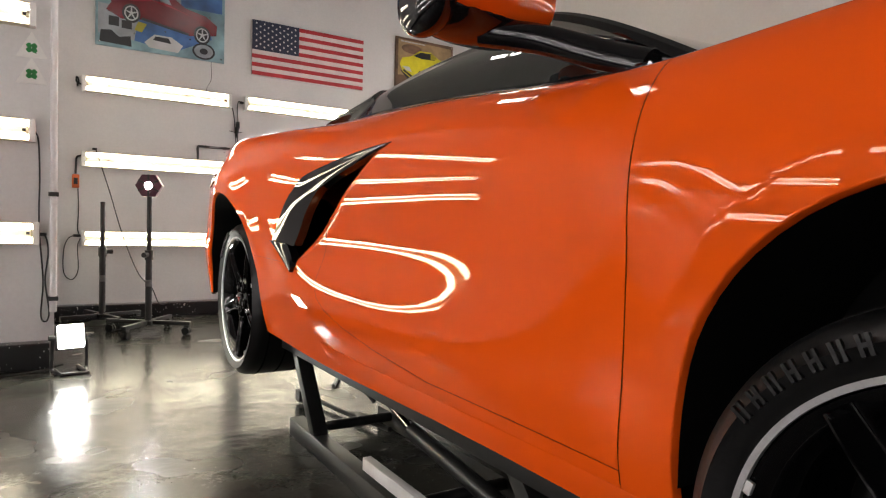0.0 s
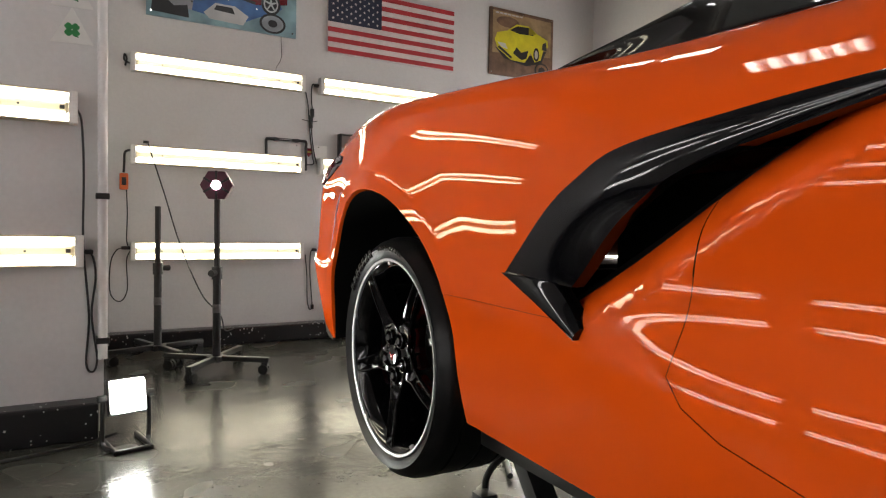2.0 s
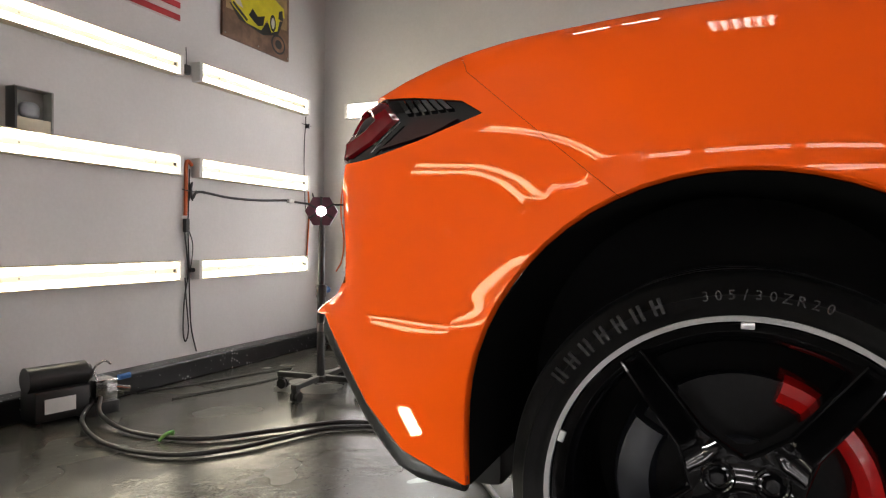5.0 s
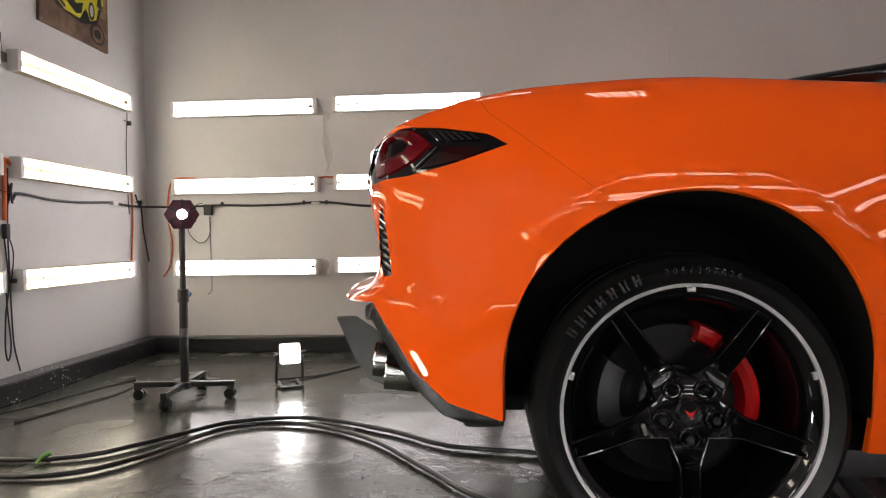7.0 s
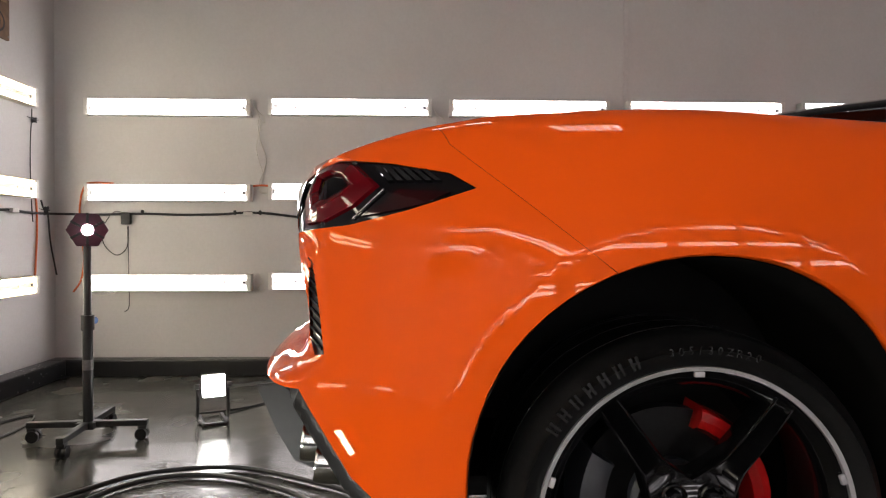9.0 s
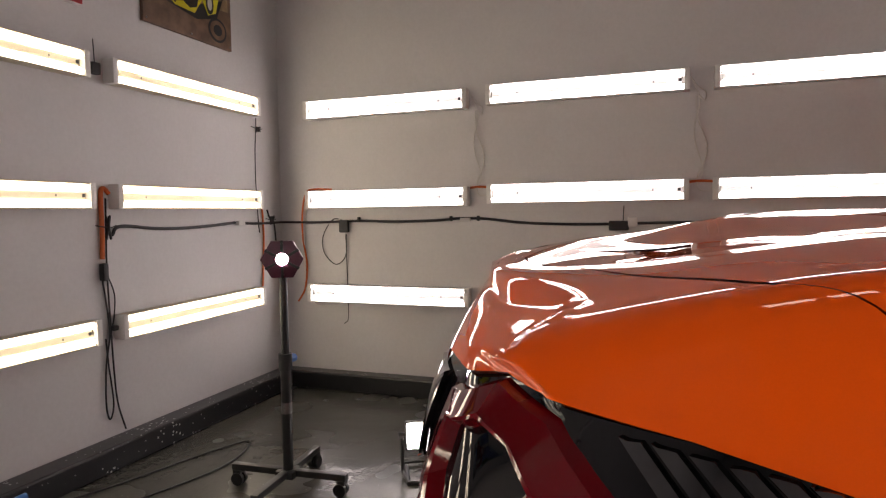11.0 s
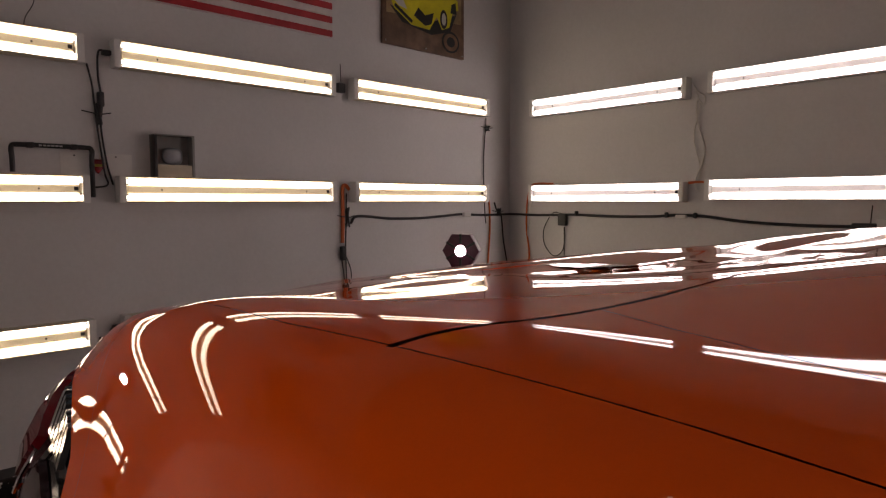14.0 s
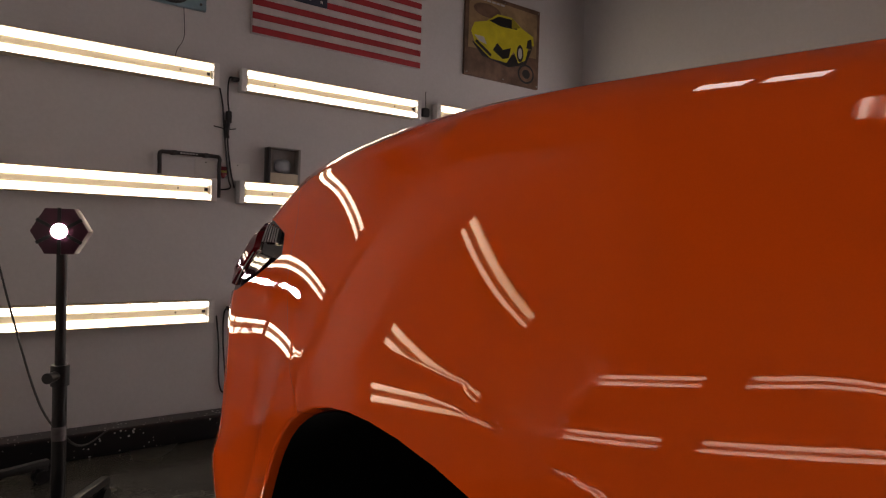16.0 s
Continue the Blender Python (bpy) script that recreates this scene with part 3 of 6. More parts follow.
def skin_rows(flared=True):
    us = [-(1 - (k / 16)) ** 0.6 for k in range(16)] + [k / 200 for k in range(201)] + [1 + k / 90 for k in range(1, 85)] + [2 - (6 - k) ** 1.7 / 6 ** 1.7 * 6 / 90 for k in range(1, 7)]
    rows = []
    for u in us:
        keys = section(u)
        if keys[8][0] > 3.16:
            keys[8] = (keys[8][0], keys[8][1], deck_z(keys[8]))
        pts = through_points(keys, 8)
        # towards the tail the upper edges sharpen into creases: the shoulder, then the ridge and the lip
        crisp = min(1.0, max(0.0, (u - 0.93) / 0.16))
        if crisp > 0:
            across = [(y, -w, z) for y, w, z in keys[-2:7:-1]]
            lid = through_points(keys[8:] + across, 8)[:17]
            for p in lid:
                p.z = deck_z(p)
            if u < 1 + CORNER:
                edged = through_points(keys[:9], 8) + lid[1:]
            else:
                edged = through_points(keys[:8], 8) + [Vector(keys[7]).lerp(Vector(keys[8]), k / 8) for k in range(1, 8)] + lid
            pts = [p.lerp(q, crisp) for p, q in zip(pts, edged)]
        # hollow shelf under the spoiler's lip
        hollow = min(1.0, max(0.0, (u - 1 - CORNER) / 0.12))
        for i in range(57, 64):
            pts[i] += Vector((0, 0, -(.0, .0, .001, .002, .005, .009, .012)[i - 57] * hollow))
        row = []
        for i, p in enumerate(pts):
            side = 1.0 if i < 48 else max(0.0, 1 - (i - 48) / 8)
            row.append(Vector((p[0], max(0.0, p[1] + (flare(p[0], p[2]) * side if flared and 0 < u < 1.4 else 0)), p[2])))
        row[-1][1] = 0.0
        rows.append(row)
    return rows


SKIN = skin_rows()


def fair_normals():
    """The skin's normals, evened out as on a polished panel, with a tree to look them up."""
    g = np.array([[tuple(p) for p in row] for row in skin_rows(False)])
    du = np.gradient(g, axis=0)
    dv = np.gradient(g, axis=1)
    n = np.cross(du, dv)
    n[:, -1, 1] = 0
    length = np.linalg.norm(n, axis=2, keepdims=True)
    n = n / np.maximum(length, 1e-9)
    if n[120, 20, 1] < 0:
        n = -n
    rows, cols = n.shape[:2]
    # towards the tail the creases stay
    keep = np.ones((rows, cols, 1))
    for k in range(rows):
        t = min(1.0, max(0.0, (g[k, 54, 0] - 3.5) / 0.15))
        keep[k, 46:] = 1 - 0.96 * t
        keep[k, 67:] = 1
        keep[k, 65:67] = 1 - 0.6 * t
    for _ in range(14):
        m = n.copy()
        m[1:-1] = 0.5 * n[1:-1] + 0.25 * (n[:-2] + n[2:])
        q = m.copy()
        q[:, 1:-1] = 0.5 * m[:, 1:-1] + 0.25 * (m[:, :-2] + m[:, 2:])
        n = n + keep * (q - n)
        n /= np.maximum(np.linalg.norm(n, axis=2, keepdims=True), 1e-9)
    # the arch flares keep their crisp edge
    for k in range(rows):
        for i in range(0, 56):
            y, z = g[k, i, 0], g[k, i, 2]
            if flare(y, z) > 0:
                e = 0.002
                fy = (flare(y + e, z) - flare(y - e, z)) / (2 * e)
                fz = (flare(y, z + e) - flare(y, z - e)) / (2 * e)
                n[k, i] -= n[k, i, 1] * np.array((fy, 0, fz)) * (1 if i < 48 else (56 - i) / 8)
                n[k, i] /= np.linalg.norm(n[k, i])
    verts, tris = [], []
    for k in range(rows):
        for i in range(cols):
            verts.append(SKIN[k][i])
    for k in range(rows - 1):
        for i in range(cols - 1):
            a = k * cols + i
            tris += [(a, a + cols, a + cols + 1), (a, a + cols + 1, a + 1)]
    tree = BVHTree.FromPolygons(verts, tris)
    return tree, verts, tris, [Vector(v) for v in n.reshape(-1, 3)]


FAIR = fair_normals()


def fair(me):
    """Gives a panel the evened normals where it lies on the skin."""
    tree, verts, tris, normals = FAIR
    out = []
    for v in me.vertices:
        own = v.normal.copy()
        side = 1 if v.co.x > 0 else -1
        at = Vector((v.co.y, abs(v.co.x), v.co.z))
        loc, _, k, dist = tree.find_nearest(at)
        if loc is None or dist > 0.002:
            out.append(own)
            continue
        t = tris[k]
        w = poly_3d_calc([verts[j] for j in t], loc)
        n = normals[t[0]] * w[0] + normals[t[1]] * w[1] + normals[t[2]] * w[2]
        n = Vector((side * n[1], n[0], n[2]))
        if abs(v.co.x) < 1e-4:
            n.x = 0
        n.normalize()
        out.append(n if n.dot(own) > 0.8 else own)
    me.normals_split_custom_set_from_vertices(out)


def surf_w(y, z):
    """The skin's half-width at (y, z) on the side or round the tail's corner."""
    best, close = None, (9.0, 0.9)
    for a, b in zip(SKIN, SKIN[1:]):
        for i in range(0, 58):
            p, q = a[i], a[i + 1]
            if p[2] <= z <= q[2] and q[2] - p[2] > 1e-5:
                k = (z - p[2]) / (q[2] - p[2])
                ya, wa = p[0] + k * (q[0] - p[0]), p[1] + k * (q[1] - p[1])
                r, s = b[i], b[i + 1]
                k2 = min(1, max(0, (z - r[2]) / (s[2] - r[2]))) if s[2] - r[2] > 1e-5 else 0
                yb, wb = r[0] + k2 * (s[0] - r[0]), r[1] + k2 * (s[1] - r[1])
                close = min(close, (abs(y - ya), wa))
                if ya <= y <= yb and yb > ya:
                    f = (y - ya) / (yb - ya)
                    w = wa + f * (wb - wa)
                    best = w if best is None else max(best, w)
                break
    return close[1] if best is None else best


def skin_mesh(inset=0.0):
    bm = bmesh.new()
    grid = [[bm.verts.new((-p[1], p[0], p[2])) for p in row] for row in SKIN]
    for a, b in zip(grid, grid[1:]):
        for k in range(len(a) - 1):
            bm.faces.new((a[k], b[k], b[k + 1], a[k + 1]))
    bmesh.ops.remove_doubles(bm, verts=bm.verts, dist=1e-5)
    bmesh.ops.dissolve_degenerate(bm, edges=bm.edges, dist=1e-5)
    bmesh.ops.recalc_face_normals(bm, faces=bm.faces)
    if sum(f.normal.x * f.calc_area() for f in bm.faces) > 0:
        bmesh.ops.reverse_faces(bm, faces=bm.faces)
    if inset:
        bm.normal_update()
        moved = [(v, v.co - v.normal * inset) for v in bm.verts]
        for v, co in moved:
            v.co = co
            v.co.x = min(v.co.x, 0.0)
    return bm


def inside(poly, a, b):
    n, hit = len(poly), False
    for (x0, y0), (x1, y1) in zip(poly, poly[1:] + poly[:1]):
        if (y0 > b) != (y1 > b) and a < (x1 - x0) * (b - y0) / (y1 - y0) + x0:
            hit = not hit
    return hit


def cut(bm, poly, view="side", keep=None, where=None):
    """Cuts a convex outline through the skin, seen from the side (y, z) or from above (x, y). Returns the faces inside."""
    ia, ib = (1, 2) if view == "side" else (0, 1)
    lo = [min(p[k] for p in poly) - 0.03 for k in (0, 1)]
    hi = [max(p[k] for p in poly) + 0.03 for k in (0, 1)]

    def near():
        out = []
        for f in bm.faces:
            a = [v.co[ia] for v in f.verts]
            b = [v.co[ib] for v in f.verts]
            if max(a) >= lo[0] and min(a) <= hi[0] and max(b) >= lo[1] and min(b) <= hi[1] and (where is None or where(f.calc_center_median())):
                out.append(f)
        return out

    for (a0, b0), (a1, b1) in zip(poly, poly[1:] + poly[:1]):
        faces = near()
        geom = set(faces)
        for f in faces:
            geom.update(f.edges)
            geom.update(f.verts)
        co, no = [0.0] * 3, [0.0] * 3
        co[ia], co[ib] = a0, b0
        no[ia], no[ib] = b1 - b0, a0 - a1
        bmesh.ops.bisect_plane(bm, geom=list(geom), dist=1e-5, plane_co=co, plane_no=no)
    return [f for f in near() if inside(poly, f.calc_center_median()[ia], f.calc_center_median()[ib])]


def seam(bm, line, view, width=0.005, where=None):
    """Opens a shut line along a polyline."""
    for (a0, b0), (a1, b1) in zip(line, line[1:]):
        d = Vector((a1 - a0, b1 - b0)).normalized() * width * 0.5
        n = Vector((-d.y, d.x))
        quad = [(a0 - d.x + n.x, b0 - d.y + n.y), (a0 - d.x - n.x, b0 - d.y - n.y), (a1 + d.x - n.x, b1 + d.y - n.y), (a1 + d.x + n.x, b1 + d.y + n.y)]
        gone = cut(bm, quad, view, where=where)
        bmesh.ops.delete(bm, geom=gone, context="FACES")


def arch_outline(c, cz, r):
    up = [(c + r * math.cos(a), cz + r * math.sin(a)) for a in (math.pi * k / 30 for k in range(31))]
    return up + [(c - r, 0.2), (c + r, 0.2)]


SCOOP = [(1.64, 1.089), (1.8, 1.08), (1.98, 1.06), (2.187, 1.025), (2.28, 0.977), (2.36, 0.918), (2.47, 0.801), (2.262, 0.697)]
LAMP = [(3.485, 1.107), (3.53, 1.135), (3.63, 1.153), (3.735, 1.164), (3.79, 1.149), (3.84, 1.136), (3.855, 1.09), (3.865, 1.024), (3.82, 1.03), (3.706, 1.043), (3.602, 1.069)]
VENT = [(3.772, .985), (3.762, .931), (3.746, .822), (3.765, .818), (3.786, .85), (3.782, .94)]
DIFFUSER = [(3.5, .5), (3.625, .54), (3.70, .61), (3.79, .762), (4.2, .762), (4.2, .3), (3.505, .3)]
DOOR_EDGE = [(2.078, 1.0), (2.06, .92), (2.057, .86), (2.066, .755), (2.078, .67), (2.045, .63), (1.98, .597), (1.85, .563), (1.65, .529), (1.4, .5), (.82, .49)]
DECK_REAR = [(-.80, 3.586), (-.765, 3.60), (-.69, 3.637), (-.545, 3.707), (-.42, 3.772), (-.3, 3.826), (-.2, 3.85), (-.1, 3.858), (0.01, 3.86)]
DECK_FRONT = [(-.83, 3.232), (-.71, 3.238), (-.6, 3.242), (-.3, 3.262), (0.01, 3.27)]
COVER_SIDE = [(-.66, 2.3), (-.74, 2.6), (-.785, 2.9), (-.78, 2.975), (-.74, 3.065), (-.70, 3.18), (-.67, 3.24)]
DECK_SIDE = [(-.79, 3.591), (-.806, 3.54), (-.816, 3.46), (-.828, 3.32), (-.83, 3.23), (-.832, 3.11), (-.838, 3.0), (-.835, 2.85), (-.79, 2.55), (-.70, 2.25)]
SIDE = lambda c: c.x < -0.5
TOP = lambda c: c.z > 1.14


def both_sides(bm):
    """Adds the mirrored half."""
    geom = bmesh.ops.duplicate(bm, geom=list(bm.verts) + list(bm.edges) + list(bm.faces))["geom"]
    vs = [g for g in geom if isinstance(g, bmesh.types.BMVert)]
    fs = [g for g in geom if isinstance(g, bmesh.types.BMFace)]
    for v in vs:
        v.co.x = -v.co.x
    bmesh.ops.reverse_faces(bm, faces=fs)
    bmesh.ops.remove_doubles(bm, verts=[v for v in bm.verts if abs(v.co.x) < 1e-4], dist=2e-4)
    return bm


def islands(bm):
    seen, out = set(), []
    for f in bm.faces:
        if f in seen:
            continue
        stack, isle = [f], []
        seen.add(f)
        while stack:
            g = stack.pop()
            isle.append(g)
            for e in g.edges:
                for h in e.link_faces:
                    if h not in seen:
                        seen.add(h)
                        stack.append(h)
        out.append(isle)
    return out


def split_off(bm, faces):
    """Moves faces into a mesh of their own."""
    out = bmesh.new()
    table = {}
    for f in faces:
        for v in f.verts:
            if v not in table:
                table[v] = out.verts.new(v.co)
        out.faces.new([table[v] for v in f.verts])
    return out


def panel_part(name, bm, mat, parent, label=""):
    """A skin panel: smooth all over, its normals kept as built."""
    me = bpy.data.meshes.new(name)
    bm.to_mesh(me)
    bm.free()
    me.materials.append(mat)
    me.polygons.foreach_set("use_smooth", [True] * len(me.polygons))
    if mat is M_PAINT and name != "body_lining":
        fair(me)
    ob = new(name, me)
    ob.parent = parent
    return tagged(ob, label)


car = thing("sports_car", "glossy orange mid-engined sports car raised on a lift", "car", (XC, -0.012, 0))


def open_tail(bm):
    """Takes away the skin below the bumper, where the diffuser and the exhausts sit."""
    for (y0, z0), (y1, z1) in zip(DIFFUSER[:4], DIFFUSER[1:4]):
        bmesh.ops.delete(bm, geom=cut(bm, [(y0, z0), (y1, z1), (y1, .3), (y0, .3)], "side"), context="FACES")
    bmesh.ops.delete(bm, geom=cut(bm, [(3.79, .762), (4.2, .762), (4.2, .3), (3.79, .3)], "side"), context="FACES")


def car_skin():
    bm = skin_mesh()
    taken = {}
    for c, cz, r in ARCHES:
        gone = cut(bm, arch_outline(c, cz, r), "side", where=SIDE)
        bmesh.ops.delete(bm, geom=gone, context="FACES")
        rim = [e for e in bm.edges if e.is_boundary and all(v.co.x < -0.6 and v.co.z > 0.3 and abs((math.hypot(v.co.y - c, v.co.z - cz) if v.co.z > cz else abs(v.co.y - c)) - r) < 0.004 for v in e.verts)]
        for depth, shrink in ((0.005, 0.003), (0.012, 0.003)):
            r2 = bmesh.ops.extrude_edge_only(bm, edges=rim)
            rim = [g for g in r2["geom"] if isinstance(g, bmesh.types.BMEdge)]
            for v in {v for e in rim for v in e.verts}:
                k = Vector((0, v.co.y - c, max(0.0, v.co.z - cz))).normalized() * shrink
                v.co += Vector((depth, -k.y, -k.z))
    scoop = cut(bm, SCOOP, "side", where=SIDE)
    taken["scoop"] = split_off(bm, scoop)
    bmesh.ops.delete(bm, geom=scoop, context="FACES")
    lamp = [f for f in cut(bm, LAMP, "side", where=lambda c: c.x < -0.3)]
    taken["lamp"] = split_off(bm, lamp)
    vent = cut(bm, VENT, "side", where=lambda c: c.x < -0.3)
    taken["vent"] = split_off(bm, vent)
    bmesh.ops.delete(bm, geom=vent, context="FACES")
    bmesh.ops.delete(bm, geom=lamp, context="FACES")
    for k in range(3):
        (y0, z0), (y1, z1) = DIFFUSER[k], DIFFUSER[k + 1]
        rim = cut(bm, [(y0, z0), (y1, z1), (y1 + 0.012, z1 - 0.03), (y0 + 0.012, z0 - 0.03)], "side")
        taken.setdefault("diffuser", []).append(split_off(bm, rim))
    open_tail(bm)
    # shut lines
    seam(bm, [(0.782, 1.165), (0.803, 0.785), (0.822, 0.365)], "side", 0.0024, SIDE)
    seam(bm, DOOR_EDGE, "side", 0.002, SIDE)
    seam(bm, [(2.72, .732), (2.34, .724)], "side", 0.0011, SIDE)
    seam(bm, [(3.25, .955), (3.279, .979), (3.42, 1.096), (3.53, 1.188)], "side", 0.0009, lambda c: c.x < -0.79)
    seam(bm, [(-surf_w(3.53, 1.188), 3.53), (-.80, 3.586)], "top", 0.0009, lambda c: c.z > 1.17)
    seam(bm, DECK_REAR, "top", 0.0042, TOP)
    seam(bm, DECK_FRONT, "top", 0.0042, TOP)
    seam(bm, COVER_SIDE, "top", 0.0016, TOP)
    seam(bm, DECK_SIDE, "top", 0.0009, TOP)
    return both_sides(bm), taken


def scoop_depth(y, z):
    """The side intake sinks in behind the door."""
    a, b = Vector(SCOOP[-1]), Vector(SCOOP[0])
    d = (b - a).normalized()
    u = (Vector((y, z)) - a).dot(Vector((d.y, -d.x)) if Vector((d.y, -d.x)).x > 0 else Vector((-d.y, d.x)))
    return 8.0 * max(0.0, u) ** 2


skin, TAKEN = car_skin()
for isle in islands(skin):
    n = len(isle)
    cs = [f.calc_center_median() for f in isle]
    c = sum(cs, Vector()) / n
    if n < 12:
        continue
    name = ("deck_lid" if abs(c.x) < .2 and 3.2 < c.y < 3.8 and c.z > 1.15 else "engine_cover" if abs(c.x) < .2 and c.y > 2.5 and c.z > 1.1 else
            "rear_bumper" if c.y > 3.5 else "rocker_panel" if c.z < .6 and abs(c.x) > .6 and 1 < c.y < 2.7 else "door" if abs(c.x) > .6 and .9 < c.y < 2.1 else
            "front_fender" if abs(c.x) > .6 and c.y < .9 else "body_shell")
    panel_part(name, split_off(skin, isle), M_PAINT, car)
skin.free()

# lining behind the shut lines, its dark orange carrying the gaps' shade
lining = skin_mesh(0.009)
for c, cz, r in ARCHES:
    bmesh.ops.delete(lining, geom=cut(lining, arch_outline(c, cz, r + 0.012), "side", where=SIDE), context="FACES")
bmesh.ops.delete(lining, geom=cut(lining, [(y, z) for y, z in SCOOP], "side", where=SIDE), context="FACES")
open_tail(lining)
panel_part("body_lining", both_sides(lining), M_LINING, car, "inner body under the shut lines, coloured dark for their shade")

def plate_x(outline, x0, x1):
    bm = bmesh.new()
    f = bm.faces.new([bm.verts.new((x0, y, z)) for y, z in outline])
    r = bmesh.ops.extrude_face_region(bm, geom=[f])
    bmesh.ops.translate(bm, vec=(x1 - x0, 0, 0), verts=[v for v in r["geom"] if isinstance(v, bmesh.types.BMVert)])
    return bm


def pair(name, bm, mat, label):
    """The same skin piece on both sides of the car."""
    far = bm.copy()
    for v in far.verts:
        v.co.x = -v.co.x
    bmesh.ops.reverse_faces(far, faces=far.faces)
    panel_part(name, bm, mat, car, label)
    panel_part(name, far, mat, car, label)


pocket = TAKEN["scoop"]
seam(pocket, DOOR_EDGE[:4], "side", 0.003)
# deep end of the pocket, split off and blackened to paint its shade
inner = cut(pocket, [(2.485, .653), (1.623, 1.251), (1.85, 1.51), (2.71, .91)], "side")
duct = split_off(pocket, inner)
bmesh.ops.delete(pocket, geom=inner, context="FACES")
for bm in (pocket, duct):
    for v in bm.verts:
        v.co.x += scoop_depth(v.co.y, v.co.z)
pair("side_intake", pocket, M_PAINT, "")
pair("intake_dark", duct, M_INNER, "duct of the side intake, matt black to carry its deep shade")

def sunk(bm, depth):
    bm.normal_update()
    for v, co in [(v, v.co - v.normal * depth) for v in bm.verts]:
        v.co = co
    return bm


def lens(name, pieces, mat, label, lift):
    """A lens cut to (y, z) outlines out of the tail lamp's surface, with a wall down to its base."""
    out = bmesh.new()
    for poly in pieces:
        bm = TAKEN["lamp"].copy()
        got = split_off(bm, cut(bm, poly, "side"))
        bm.free()
        table = {v: out.verts.new(v.co) for v in got.verts}
        for f in got.faces:
            out.faces.new([table[v] for v in f.verts])
        got.free()
    bmesh.ops.remove_doubles(out, verts=out.verts, dist=1e-5)
    if not out.faces:
        return
    base = [e for e in out.edges if e.is_boundary]
    sunk(out, -lift)
    wall = bmesh.ops.extrude_edge_only(out, edges=base)
    for v in [g for g in wall["geom"] if isinstance(g, bmesh.types.BMVert)]:
        v.co.x += (lift + 0.003) * 0.9
        v.co.y -= (lift + 0.003) * 0.4
    for side in (1, -1):
        bm = out.copy()
        if side < 0:
            for v in bm.verts:
                v.co.x = -v.co.x
        part(name, bm, mat, car, label, smooth=35)
    out.free()


def lamp_ring(outer, inner, name, mat, label, floor_mat, floor_label, crest=0.009, deep=0.018):
    """A lens moulded as a faceted frame round a sunk window, from matching (y, z) corners on the tail's corner."""
    def at(p, out):
        return Vector((-surf_w(*p) - 0.8 * out, p[0] + 0.6 * out, p[1]))

    def dense(loop, n=3):
        return [(p[0] + (q[0] - p[0]) * k / n, p[1] + (q[1] - p[1]) * k / n) for p, q in zip(loop, loop[1:] + loop[:1]) for k in range(n)]

    o, c = dense(outer), dense(inner)
    mix = lambda f: [(p[0] + (q[0] - p[0]) * f, p[1] + (q[1] - p[1]) * f) for p, q in zip(o, c)]
    for s in (1, -1):
        flip = lambda v: Vector((v.x * s, v.y, v.z))
        bm = bmesh.new()
        rings = [[bm.verts.new(flip(at(p, h))) for p in loop] for loop, h in ((o, -0.004), (mix(0.06), crest * 0.55), (mix(0.46), crest * 0.8), (mix(0.54), crest), (mix(0.62), crest * 0.8), (c, -deep * 0.8))]
        n = len(o)
        for a, b in zip(rings, rings[1:]):
            for k in range(n):
                bm.faces.new((a[k], a[(k + 1) % n], b[(k + 1) % n], b[k]))
        ring = part(name, bm, mat, car, label, smooth=22)
        bm = bmesh.new()
        mid = (sum(p[0] for p in c) / n, sum(p[1] for p in c) / n)
        edge = [bm.verts.new(flip(at(p, -deep * 0.78))) for p in c]
        top = bm.verts.new(flip(at(mid, -deep * 0.35)))
        for k in range(n):
            bm.faces.new((edge[k], edge[(k + 1) % n], top))
        part("lamp_window", bm, floor_mat, ring, floor_label, smooth=False)


lamp_ring([(3.735, 1.161), (3.697, 1.152), (3.655, 1.112), (3.695, 1.075), (3.748, 1.047), (3.785, 1.043), (3.796, 1.088), (3.782, 1.142)],
          [(3.7492, 1.1317), (3.7334, 1.1274), (3.7262, 1.1173), (3.7341, 1.108), (3.75, 1.0993), (3.7608, 1.1008), (3.7651, 1.1108), (3.7629, 1.1267)],
          "lamp_lens", M_LENS_RED, "red faceted frame lens of the tail lamp", M_LENS_CLEAR, "clear mirrored inner lens of the tail lamp")
lens("lamp_reflector", [[(3.808, 1.134), (3.812, 1.085), (3.83, 1.06), (3.845, 1.10), (3.835, 1.132)]], M_LENS_CLEAR, "clear inner lens of the tail lamp", 0.003)
lens("side_marker", [[(3.622, 1.104), (3.53, 1.100), (3.574, 1.080), (3.613, 1.071), (3.646, 1.079)], [(3.613, 1.071), (3.682, 1.058), (3.646, 1.079)]], M_LENS_DARK, "smoked red side marker lens", 0.003)
# slanting ribs in the upper lens; their silver stands in for mirrored lamp stripes
for k in range(6):
    y = 3.545 + 0.0165 * k
    lens("lens_rib", [[(y, 1.121), (y + 0.011, 1.121), (y + 0.036, 1.142 + 0.0015 * k), (y + 0.025, 1.141 + 0.0015 * k)]], M_LENS_CLEAR, "rib in the dark upper lens, silvered for the lamps it mirrors", 0.002)
for s in (1, -1):
    a, b = (3.645, 1.106), (3.698, 1.054)
    part("lamp_trim", cord([(-s * (surf_w(*q) + 0.004), *q) for q in (a, ((a[0] + b[0]) / 2, (a[1] + b[1]) / 2), b)], 0.0018, 6, 4), M_CHROME, car, "thin silver trim of the tail lamp")
pair("lamp_base", sunk(TAKEN["lamp"].copy(), 0.003), M_BLACK_GLOSS, "black tail lamp base")
pair("corner_vent", sunk(TAKEN["vent"], 0.006), M_SOFTBLACK, "black mesh corner vent")
